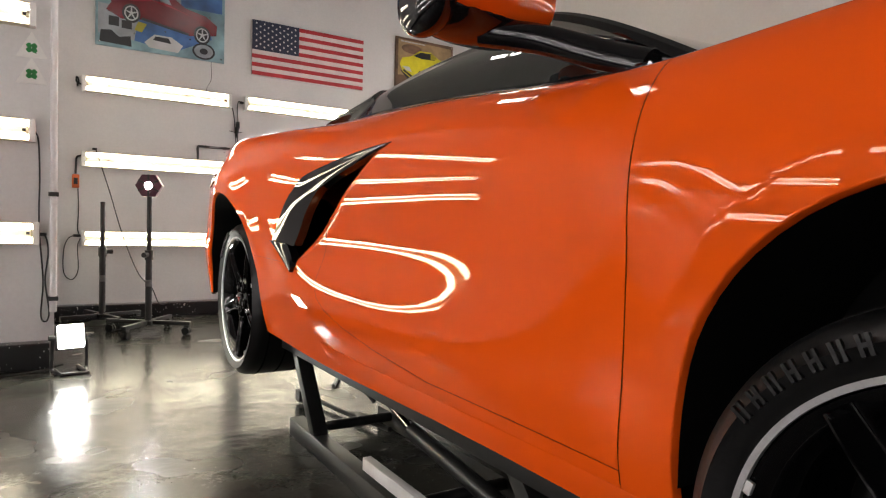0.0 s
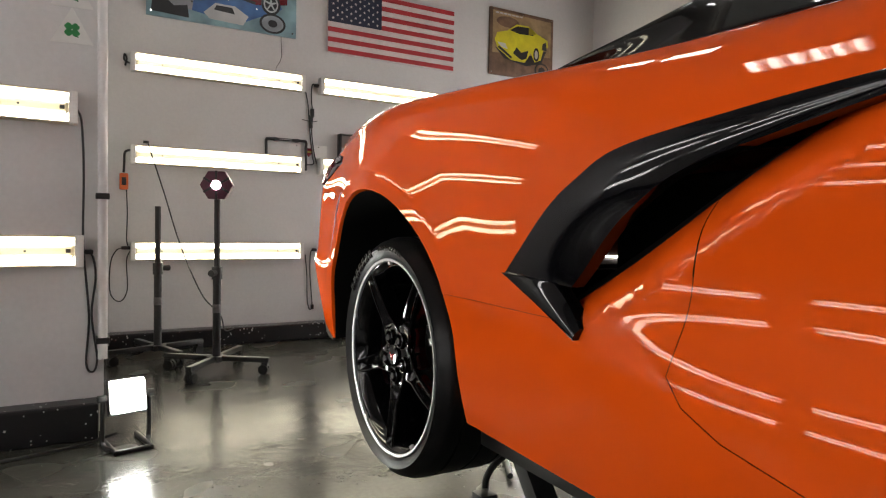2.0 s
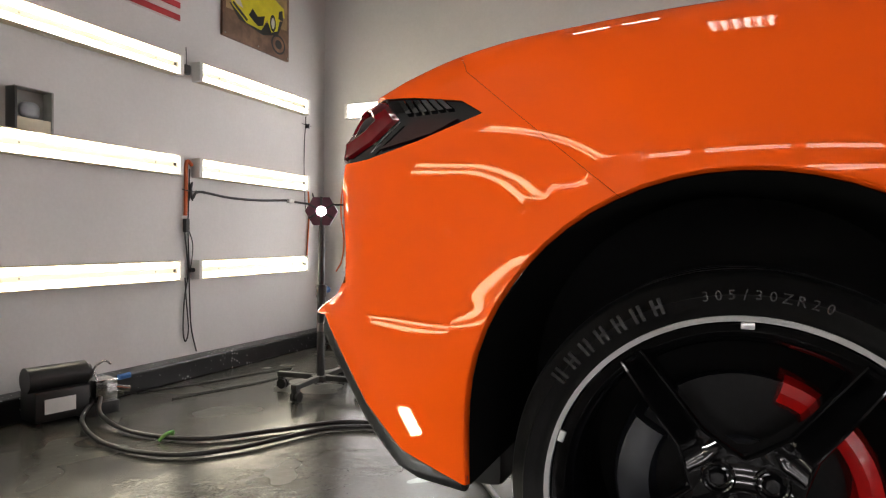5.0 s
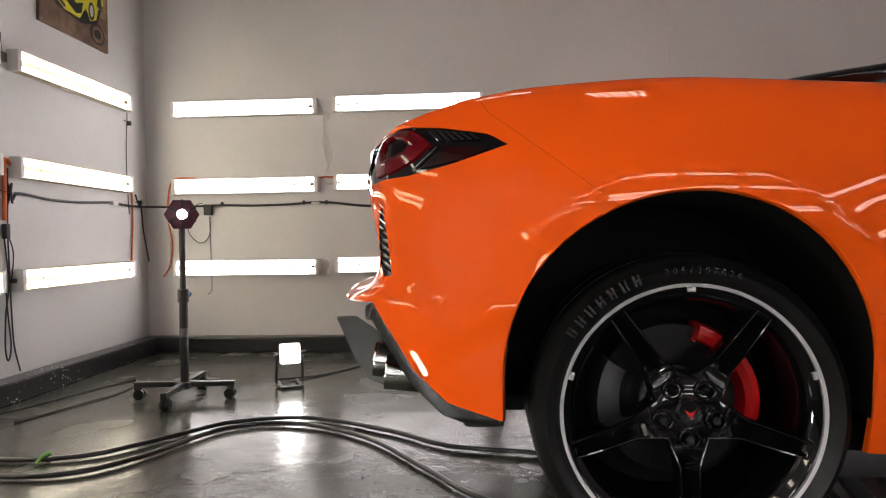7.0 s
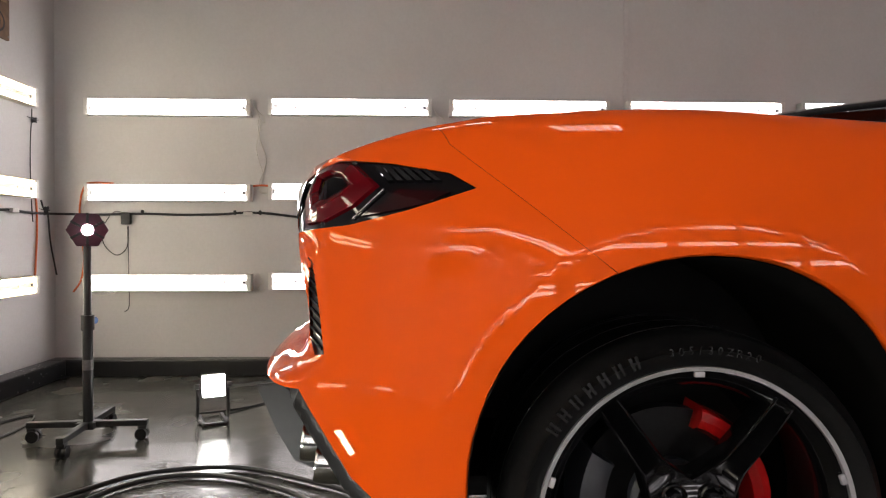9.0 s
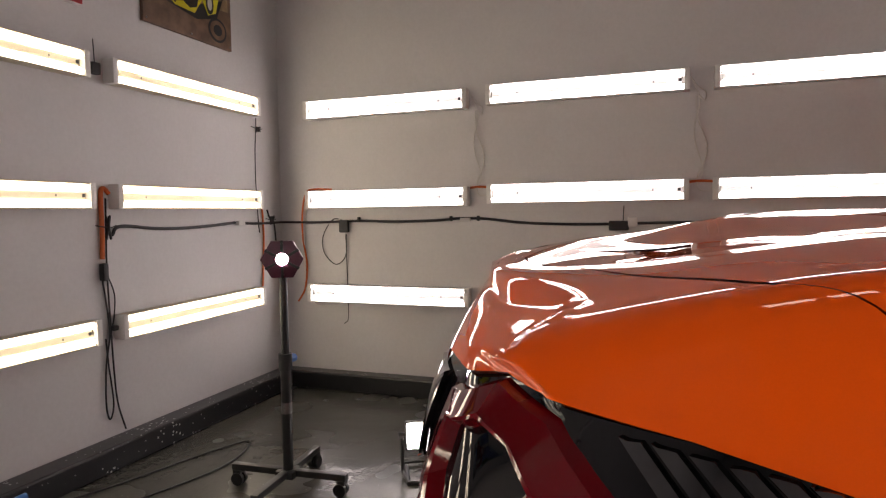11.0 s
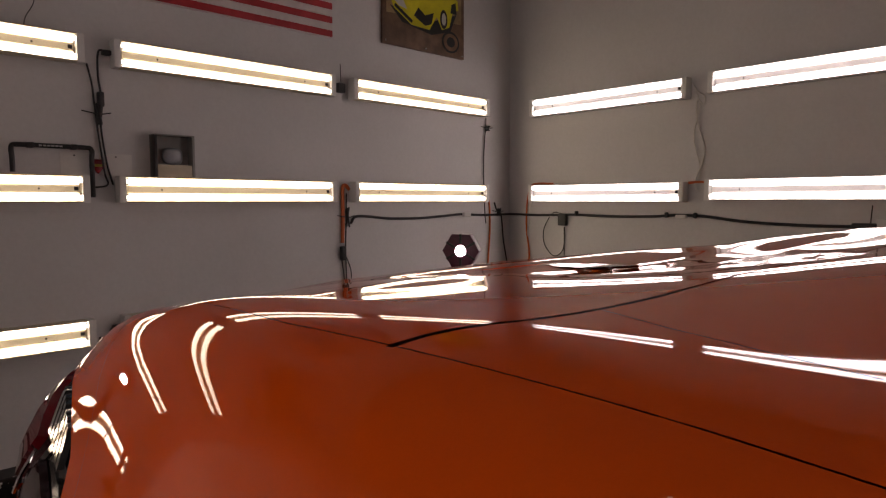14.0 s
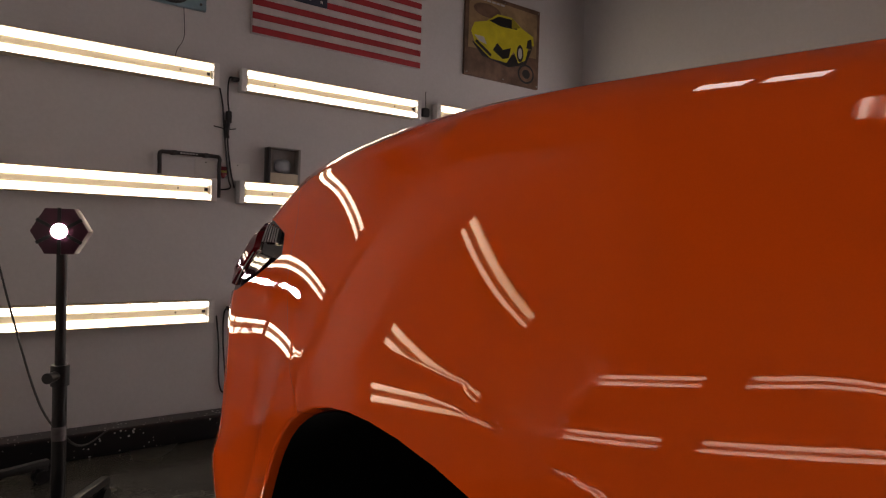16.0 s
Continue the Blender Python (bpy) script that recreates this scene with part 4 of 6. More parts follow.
for k in range(9):
    z = .825 + .018 * k
    for s in (1, -1):
        a, b = (3.75 + .0018 * k, z + 0.005), (3.779, z + 0.017)
        part("vent_bar", cord([(-s * (surf_w(*a) - 0.004), *a), (-s * (surf_w(*b) - 0.004), *b)], 0.0028, 6, 2), M_BLACK_GLOSS, car)
dif = bmesh.new()
for piece in TAKEN["diffuser"]:
    table = {v: dif.verts.new(v.co) for v in piece.verts}
    for f in piece.faces:
        dif.faces.new([table[v] for v in f.verts])
    piece.free()
bmesh.ops.remove_doubles(dif, verts=dif.verts, dist=1e-5)
dif.normal_update()
back = bmesh.ops.extrude_face_region(dif, geom=list(dif.faces))
for v in [g for g in back["geom"] if isinstance(g, bmesh.types.BMVert)]:
    v.co -= v.normal * 0.025
pair("diffuser_edge", dif, M_SOFTBLACK, "satin black edge of the rear diffuser")
# black backing and roof added to close the view through the open tail
part("diffuser", box(-0.74, 0.74, 3.50, 3.60, 0.43, 0.72, 0.02), M_SOFTBLACK, car, "satin black backing added inside the open tail")
part("diffuser_roof", box(-0.74, 0.74, 3.55, 3.84, 0.70, 0.74, 0.012), M_SOFTBLACK, car)
for s in (1, -1):
    fin = plate_x([(3.963, .684), (3.908, .688), (3.78, .60), (3.60, .53), (3.60, .455), (3.783, .47), (3.873, .506), (3.91, .566)], -s * 0.515 - 0.006, -s * 0.515 + 0.006)
    bmesh.ops.bevel(fin, geom=list(fin.edges), offset=0.003, segments=2, affect="EDGES")
    part("diffuser_fin", fin, M_SOFTBLACK, car)
    for k, (x, y, z) in enumerate(((-0.665, 3.80, 0.56), (-0.575, 3.845, 0.575))):
        tip = lathe([(0.036, -0.16), (0.046, -0.11), (0.0475, -0.006), (0.046, 0.0), (0.043, -0.004), (0.041, -0.12), (0.03, -0.16)], "z", 40, close=True)
        bmesh.ops.transform(tip, matrix=pose(x * s, y, z, -83, 0, 6 * s), verts=tip.verts)
        part("exhaust_tip", tip, M_CHROME, car, "polished steel exhaust tip")


def ribbon(outer, inner, lift, mat, name, parent, n=10, thick=0.02, crown=0.006, sides=(1, -1), label=""):
    """A solid strip that lies on the car's side between two (y, z) edges."""
    a = spline([(y, z, 0) for y, z in outer], n)
    b = spline([(y, z, 0) for y, z in inner], n)
    for s in sides:
        bm = bmesh.new()
        top, low = [], []
        for p, q in zip(a, b):
            row, back = [], []
            for k in range(6):
                f = k / 5
                y, z = p.x + f * (q.x - p.x), p.y + f * (q.y - p.y)
                base = surf_w(p.x, p.y) * (1 - f) + (surf_w(q.x, q.y)) * f
                w = base + lift[0] * (1 - f) + lift[1] * f + crown * 4 * f * (1 - f)
                row.append(bm.verts.new((-s * w, y, z)))
                back.append(bm.verts.new((-s * (w - thick), y, z)))
            top.append(row), low.append(back)
        for g in (top, low):
            for r0, r1 in zip(g, g[1:]):
                for k in range(5):
                    bm.faces.new((r0[k], r0[k + 1], r1[k + 1], r1[k]))
        for i in range(len(top) - 1):
            for k in (0, 5):
                bm.faces.new((top[i][k], top[i + 1][k], low[i + 1][k], low[i][k]))
        for i in (0, -1):
            for k in range(5):
                bm.faces.new((top[i][k], top[i][k + 1], low[i][k + 1], low[i][k]))
        part(name, bm, mat, parent, label, smooth=45)


ribbon([(1.64, 1.089), (1.8, 1.081), (1.98, 1.062), (2.187, 1.028), (2.28, 0.98), (2.36, 0.921), (2.475, 0.801)],
       [(1.68, 1.077), (1.79, 1.055), (1.93, 1.023), (2.07, 0.983), (2.16, 0.93), (2.225, 0.875), (2.3, 0.785)], (0.005, -0.002), M_BLACK_GLOSS, "intake_blade", car, thick=0.03, crown=0.005, label="gloss black intake blade")
ribbon([(2.475, 0.801), (2.37, 0.748), (2.265, 0.695)], [(2.335, 0.79), (2.295, 0.755), (2.258, 0.716)], (0.014, 0.006), M_BLACK_GLOSS, "intake_blade", car, thick=0.03, label="gloss black intake blade")
# black blocks added behind the blades, to close the view through the intake
for s in (1, -1):
    part("intake_dark", box(-0.045 - 0.55 * s, 0.045 - 0.55 * s, 2.1, 2.5, .71, 1.01, 0.02), M_INNER, car, "black block added to close the view through the intake")


# slim black brake light let into the deck lid
strip = bmesh.new()
rows = []
for k in range(9):
    y = 3.60 + 0.19 * k / 8
    half = 0.012 + 0.03 * math.sin(math.pi * k / 8) ** 0.7
    z = float(CURVES[10][1](y)) + 0.0015
    rows.append([strip.verts.new((x, y, z + d)) for x, d in ((-half, -0.004), (-half, 0.0), (half, 0.0), (half, -0.004))])
for a, b in zip(rows, rows[1:]):
    for k in range(4):
        strip.faces.new((a[k], a[(k + 1) % 4], b[(k + 1) % 4], b[k]))
strip.faces.new(rows[0]), strip.faces.new(rows[-1][::-1])
part("deck_light", strip, M_BLACK_GLOSS, car, "slim black brake light in the deck lid")

# sills along the rocker's lower edge
ribbon([(2.06, 0.483), (1.9, 0.477), (1.5, 0.467), (1.1, 0.463), (0.735, 0.46)], [(2.0, 0.435), (1.88, 0.417), (1.5, 0.411), (1.1, 0.409), (0.735, 0.408)], (0.001, 0.006), M_PAINT, "sill", car, thick=0.02, crown=0.002)


# ----- greenhouse -----
ROOF_Z = keyed([(0.72, 1.12), (1.0, 1.27), (1.3, 1.39), (1.6, 1.438), (1.9, 1.442), (2.15, 1.422), (2.45, 1.372), (2.82, 1.313), (3.1, 1.24)])
ROOF_W = keyed([(0.72, 0.66), (1.0, 0.62), (1.3, 0.575), (1.6, 0.55), (2.0, 0.55), (2.45, 0.58), (2.82, 0.6), (3.1, 0.58)])
BELT_W, BELT_Z = CURVES[8][0], CURVES[8][1]


def roof_section(y, n=30):
    """Belt, over the roof, to the middle."""
    bw = min(float(BELT_W(y)), 0.73 if y > 2.2 else 9) - 0.006
    bz = float(BELT_Z(y)) - 0.004
    rw, rz = float(ROOF_W(y)), max(float(ROOF_Z(y)), bz + 0.004)
    if y > 2.2:
        bw = rw + 0.1 * max(0.0, (2.6 - y) / 0.4)
        bz = min(bz, rz) - 0.03
    pts = [(bw, bz), (bw * 0.62 + rw * 0.38, bz + (rz - bz) * 0.47), (rw + 0.02, rz - 0.035 - 0.02 * (rz > 1.4)), (rw - 0.06, rz - 0.012), (rw * 0.5, rz + 0.004), (0, rz + 0.012)]
    return spline([(w, z, 0) for w, z in pts], 6)


def greenhouse():
    ys = [.74 + (3.08 - .74) * k / 90 for k in range(91)]
    glass_side, screen, roof = bmesh.new(), bmesh.new(), bmesh.new()
    rows = [roof_section(y) for y in ys]
    for s in (1, -1):
        for bm, pick in ((glass_side, lambda y, k: k < 11 and .98 < y < 2.17), (screen, lambda y, k: y <= 1.32 and k >= 11 or y <= .98), (roof, None)):
            vs = {}

            def vert(i, k):
                if (i, k) not in vs:
                    p = rows[i][k]
                    vs[i, k] = bm.verts.new((-s * p.x, ys[i], p.y))
                return vs[i, k]

            for i in range(90):
                for k in range(30):
                    y = (ys[i] + ys[i + 1]) / 2
                    g, sc = k < 11 and .98 < y < 2.17, (y <= 1.32 and k >= 11 or y <= .98)
                    mine = g if bm is glass_side else sc if bm is screen else not g and not sc
                    if mine:
                        bm.faces.new((vert(i, k), vert(i, k + 1), vert(i + 1, k + 1), vert(i + 1, k)))
    for bm in (glass_side, screen, roof):
        bmesh.ops.remove_doubles(bm, verts=[v for v in bm.verts if abs(v.co.x) < 1e-4], dist=1e-4)
    for isle in islands(glass_side):
        part("side_window", split_off(glass_side, isle), M_GLASS, car, "dark tinted side glass", smooth="all")
    part("windscreen", screen, M_GLASS, car, "dark tinted windscreen", smooth="all")
    part("roof", roof, M_CARBON, car, "gloss black roof with buttresses", smooth=50)


M_GLASS = shader("tinted_glass", (0.012, 0.014, 0.014), 0.03, coat=0.5, grain=0.1, scale=10)
greenhouse()
for s in (1, -1):
    line = [(-s * (float(BELT_W(y)) + 0.002), y, float(BELT_Z(y)) + 0.001) for y in (.86, 1.1, 1.4, 1.7, 2.0, 2.19)]
    part("window_trim", cord(line, 0.006, 8, 6), M_BLACK_GLOSS, car)
    # screen pillar
    ys = [.8, .95, 1.1, 1.25, 1.4]
    line = [(-s * (float(ROOF_W(y)) + 0.03), y + 0.02, float(ROOF_Z(y)) - 0.02) for y in ys]
    part("pillar", cord(line, 0.022, 8, 6), M_BLACK_GLOSS, car)


def mirror(s):
    """Door mirror: a rounded orange cap on a long black foot."""
    m = part("door_mirror", bmesh_blob((-s * 0.875, 1.2, 1.340), (0.155, 0.09, 0.085), 2.8), M_PAINT, car, "orange door mirror cap")
    part("mirror_shell", bmesh_blob((-s * 0.885, 1.21, 1.300), (0.145, 0.085, 0.06), 2.6), M_BLACK_GLOSS, m, "gloss black lower mirror shell")
    part("mirror_end", bmesh_blob((-s * 1.005, 1.215, 1.317), (0.042, 0.088, 0.08), 2.4), M_BLACK_GLOSS, m, "gloss black mirror end")
    part("mirror_glass", bmesh_blob((-s * 0.875, 1.285, 1.335), (0.135, 0.015, 0.066), 3.0), M_BLACK_GLOSS, m, "mirror glass")
    arm = cord([(-s * 0.750, 0.88, 1.150), (-s * 0.770, 0.98, 1.187), (-s * 0.810, 1.09, 1.233), (-s * 0.890, 1.19, 1.260)], 0.03, 12, 6)
    part("mirror_foot", arm, M_BLACK_GLOSS, m, "gloss black mirror foot")


def bmesh_blob(c, r, power=2.4, seg=28):
    bm = bmesh.new()
    bmesh.ops.create_uvsphere(bm, u_segments=seg, v_segments=16, radius=1)
    for v in bm.verts:
        k = sum(abs(a) ** power for a in v.co) ** (-1 / power)
        v.co = Vector(c) + Vector([a * k * b for a, b in zip(v.co, r)])
    return bm


for s in (1, -1):
    mirror(s)


# ----- wheels -----
def letter(ch, tyre, w, r, angle):
    """One moulded letter on the sidewall, upright outwards, read from outside."""
    cu = bpy.data.curves.new("letter", "FONT")
    cu.body, cu.size, cu.extrude, cu.align_x, cu.resolution_u = ch, 0.02, 0.0008, "CENTER", 3
    tmp = bpy.data.objects.new("letter", cu)
    me = bpy.data.meshes.new_from_object(tmp)
    bpy.data.objects.remove(tmp)
    a = radians(angle)
    out = Vector((0, math.cos(a), math.sin(a)))
    along = Vector((0, -math.sin(a), math.cos(a))) * -1
    m = Matrix((along, out, along.cross(out))).transposed().to_4x4()
    if m.to_3x3().col[2].x > 0:
        m = Matrix((-along, out, (-along).cross(out))).transposed().to_4x4()
    m.translation = out * (r - 0.007) + Vector((-w - 0.0062, 0, 0))
    me.transform(m)
    me.materials.clear()
    me.materials.append(M_RUBBER)
    ob = new("sidewall_letter", me)
    ob.parent = tyre


def wheel(radius, width, rim_r):
    """A wheel whose outer face looks towards -x, with its middle at the origin."""
    hub = thing("wheel", "", "")
    for key in ("label", "category"):
        if key in hub:
            del hub[key]
    w = width / 2
    prof = [(rim_r - 0.004, -w + 0.022), (rim_r + 0.006, -w + 0.008), (rim_r + 0.02, -w + 0.002), ((rim_r + radius) / 2, -w - 0.006), (radius - 0.028, -w + 0.004), (radius - 0.01, -w + 0.018), (radius - 0.002, -w + 0.04), (radius, -w + 0.07)]
    prof += [(r, -x) for r, x in prof[::-1]]
    tyre = part("tyre", lathe(prof, "x", 96, close=True), M_RUBBER, hub, smooth=50)
    # lettering on the sidewall, as plain bars
    marks = [(a + d, 0.024, 0.9) for a in (34, 39.5, 45, 50.5, 56, 61.5, 67) for d in (0, 1.9)] + [(a + 0.95, 0.005, 2.6) for a in (39.5, 50.5, 56, 67)]
    rm = (rim_r + radius) / 2
    for a, tall, span in marks:
        bm = bmesh.new()
        a0, a1 = radians(a - span / 2), radians(a + span / 2)
        top = [bm.verts.new((-w - 0.0068, r * math.cos(b), r * math.sin(b))) for r, b in ((rm - tall / 2, a0), (rm + tall / 2, a0), (rm + tall / 2, a1), (rm - tall / 2, a1))]
        f = bm.faces.new(top)
        ex = bmesh.ops.extrude_face_region(bm, geom=[f])
        bmesh.ops.translate(bm, vec=(0.006, 0, 0), verts=[g for g in ex["geom"] if isinstance(g, bmesh.types.BMVert)])
        part("sidewall_mark", bm, M_RUBBER, tyre, smooth=False)
    for k, ch in enumerate("305/30ZR20" if radius > 0.34 else ""):
        letter(ch, tyre, w, rm, 80 + 3.1 * k)
    # dark rings laid on the tread to paint the shade of its grooves
    groove = lathe([(radius + 0.0008, -0.004), (radius + 0.0008, 0.004), (radius - 0.004, 0.004), (radius - 0.004, -0.004)], "x", 64, close=True)
    g = part("tread_groove_shade", groove, M_INNER, tyre)
    for dx in (-w * 0.55, w * 0.55):
        again("tread_groove_shade", g, tyre, pose(dx, 0, 0))
    ring = lathe([(rim_r + 0.003, -w + 0.012), (rim_r + 0.003, -w + 0.004), (rim_r - 0.005, -w + 0.006), (rim_r - 0.005, -w + 0.014)], "x", 96, close=True)
    rim = part("rim", lathe([(rim_r - 0.008, -w + 0.012), (rim_r - 0.016, -w + 0.022), (rim_r - 0.03, -w + 0.05), (rim_r - 0.035, w - 0.03), (rim_r + 0.004, w - 0.008), (rim_r - 0.012, w - 0.012), (rim_r - 0.043, w - 0.032), (rim_r - 0.038, -w + 0.05), (rim_r - 0.024, -w + 0.02)], "x", 96, close=True), M_RIM, hub, "gloss black alloy rim")
    part("rim_edge", ring, M_CUT, rim, "machined silver rim edge")
    notch = box(-w + 0.0045, -w + 0.012, -0.009, 0.009, rim_r - 0.016, rim_r - 0.006, 0.002)
    nt = part("rim_notch", notch, M_CUT, rim)
    for k in range(1, 5):
        again("rim_notch", nt, rim, pose(0, 0, 0, 72 * k))
    # spoke: two raised, rounded ridges with a sunk middle; they spread at the hub and meet their neighbours in a notch
    bm = bmesh.new()
    rows = []
    for k in range(21):
        f = k / 20
        r = 0.05 + f * (rim_r - 0.016 - 0.05)
        half = 0.0205 + 0.006 * (1 - f) + 0.024 * max(0.0, 0.34 - f) / 0.34
        face = -w + 0.036 - 0.023 * math.sin(f * math.pi * 0.5) ** 1.2
        sink = 0.03 * min(1, max(0.0, (f - 0.16) / 0.14)) * min(1, max(0.06, (1.0 - f) / 0.07))
        prof = [(-half + 0.001, 0.055), (-half - 0.001, 0.008), (-half, 0.003), (-half + 0.0022, 0.0), (-half + 0.0048, 0.0005), (-half + 0.0066, sink * 0.25), (0.0, sink), (half - 0.0066, sink * 0.25), (half - 0.0048, 0.0005), (half - 0.0022, 0.0), (half, 0.003), (half + 0.001, 0.008), (half - 0.001, 0.055)]
        rows.append([bm.verts.new((face + d, t, r)) for t, d in prof])
    for a, b in zip(rows, rows[1:]):
        for k in range(13):
            bm.faces.new((a[k], a[(k + 1) % 13], b[(k + 1) % 13], b[k]))
    bm.faces.new(rows[0]), bm.faces.new(rows[-1][::-1])
    sp = part("spoke", bm, M_RIM, rim, smooth=35)
    sp.matrix_basis = pose(0, 0, 0, 180)
    for k in range(1, 5):
        again("spoke", sp, rim, pose(0, 0, 0, 180 + 72 * k))
    part("hub_disc", lathe([(0.001, -w + 0.03), (0.03, -w + 0.03), (0.07, -w + 0.034), (0.083, -w + 0.045), (0.083, -w + 0.09), (0.001, -w + 0.09)], "x", 40), M_RIM, rim)
    part("centre_cap", lathe([(0.001, -w + 0.018), (0.026, -w + 0.019), (0.031, -w + 0.024), (0.031, -w + 0.035), (0.001, -w + 0.035)], "x", 32), M_BLACK_GLOSS, rim)
    part("cap_mark", plate_x([(-0.014, 0.008), (0.0, -0.013), (0.014, 0.008), (0.0, 0.0)], -w + 0.0165, -w + 0.019), M_RED, rim)
    nut = part("wheel_nut", lathe([(0.001, -w + 0.02), (0.01, -w + 0.02), (0.0135, -w + 0.025), (0.0135, -w + 0.05), (0.001, -w + 0.05)], "x", 6), M_BLACK_GLOSS, rim)
    nut.matrix_basis = pose(0, 0, 0, 36) @ pose(0, 0, 0.06)
    for k in range(1, 5):
        again("wheel_nut", nut, rim, pose(0, 0, 0, 36 + 72 * k) @ pose(0, 0, 0.06))
    seat = part("nut_seat", lathe([(0.0175, -w + 0.034), (0.0185, -w + 0.024), (0.021, -w + 0.0225), (0.0235, -w + 0.025), (0.0245, -w + 0.05), (0.0175, -w + 0.05)], "x", 24, close=True), M_RIM, rim)
    seat.matrix_basis = pose(0, 0, 0, 36) @ pose(0, 0, 0.06)
    for k in range(1, 5):
        again("nut_seat", seat, rim, pose(0, 0, 0, 36 + 72 * k) @ pose(0, 0, 0.06))
    part("brake_disc", lathe([(0.075, 0.0), (0.178, 0.0), (0.178, 0.03), (0.075, 0.03)], "x", 64, close=True), M_DISC, hub, "grey steel brake disc")
    part("disc_hat", lathe([(0.001, -0.03), (0.07, -0.03), (0.08, -0.02), (0.08, 0.06), (0.001, 0.06)], "x", 40), M_DARKGREY, hub)
    part("backing", lathe([(0.001, 0.1), (rim_r - 0.04, 0.1), (rim_r - 0.04, 0.11), (0.001, 0.11)], "x", 48), M_INNER, hub)
    return hub


def caliper(mat, a0, a1, r0, r1, parent, name, label):
    """A curved block over the disc between two angles (degrees from the rear, upwards)."""
    bm = bmesh.new()
    rows = []
    for k in range(13):
        f = k / 12
        a = radians(a0 + (a1 - a0) * f)
        bulge = 0.012 * math.sin(math.pi * f)
        prof = [(r0, -0.018), (r0 + 0.008, -0.034 - bulge), ((r0 + r1) / 2, -0.042 - bulge), (r1 - 0.008, -0.036 - bulge), (r1, -0.02), (r1, 0.05), (r0, 0.05)]
        rows.append([bm.verts.new((x, r * math.cos(a), r * math.sin(a))) for r, x in prof])
    for p, q in zip(rows, rows[1:]):
        for k in range(7):
            bm.faces.new((p[k], p[(k + 1) % 7], q[(k + 1) % 7], q[k]))
    bm.faces.new(rows[0]), bm.faces.new(rows[-1][::-1])
    return part(name, bm, mat, parent, label, smooth=35)


rear = wheel(0.350, 0.30, 0.283)
front = wheel(0.335, 0.245, 0.262)
for hub in (rear, front):
    caliper(M_RED, 107, 203, 0.145, 0.193, hub, "brake_caliper", "red brake caliper")
caliper(M_DARKGREY, -22, 32, 0.13, 0.195, rear, "parking_brake", "dark grey parking brake caliper")
X_FACE = 0.905
rear.parent, front.parent = car, car
rear.matrix_basis = pose(-X_FACE + 0.15, 3.093, 0.512)
front.matrix_basis = pose(-X_FACE + 0.1225, HUB_F, 0.478)
for ob, y, z, w in ((rear, 3.093, 0.512, 0.15), (front, HUB_F, 0.478, 0.1225)):
    m = copy_thing(ob, pose(X_FACE - w, y, z, 0, 0, 180))

# wheel housings
for c, cz, r in ARCHES:
    for s in (1, -1):
        bm = bmesh.new()
        out = arch_outline(c, cz, r - 0.008)
        reach = lambda y, z: surf_w(c + (y - c) * 1.02, max(z, 0.55) + 0.008) - 0.012
        a = [bm.verts.new((-s * reach(y, z), y, z)) for y, z in out[:31]]
        b = [bm.verts.new((-s * 0.50, y, z)) for y, z in out[:31]]
        for k in range(30):
            bm.faces.new((a[k], a[k + 1], b[k + 1], b[k]))
        for k in (0, 30):
            y = out[k][0]
            l = [bm.verts.new((-s * reach(y, 0.55), y, 0.50)), bm.verts.new((-s * 0.50, y, 0.50))]
            bm.faces.new((a[k], b[k], l[1], l[0]))
        bm.faces.new(b)
        part("wheel_housing", bm, M_INNER, car, "black wheel housing", smooth=40)

# underbody
part("belly_pan", box(-0.5, 0.5, -0.45, 3.5, 0.41, 0.46, 0.01), M_INNER, car, "black belly pan")
part("underbody", box(-0.80, 0.80, 0.75, 2.72, 0.40, 0.47, 0.01), M_INNER, car, "black underbody tray")


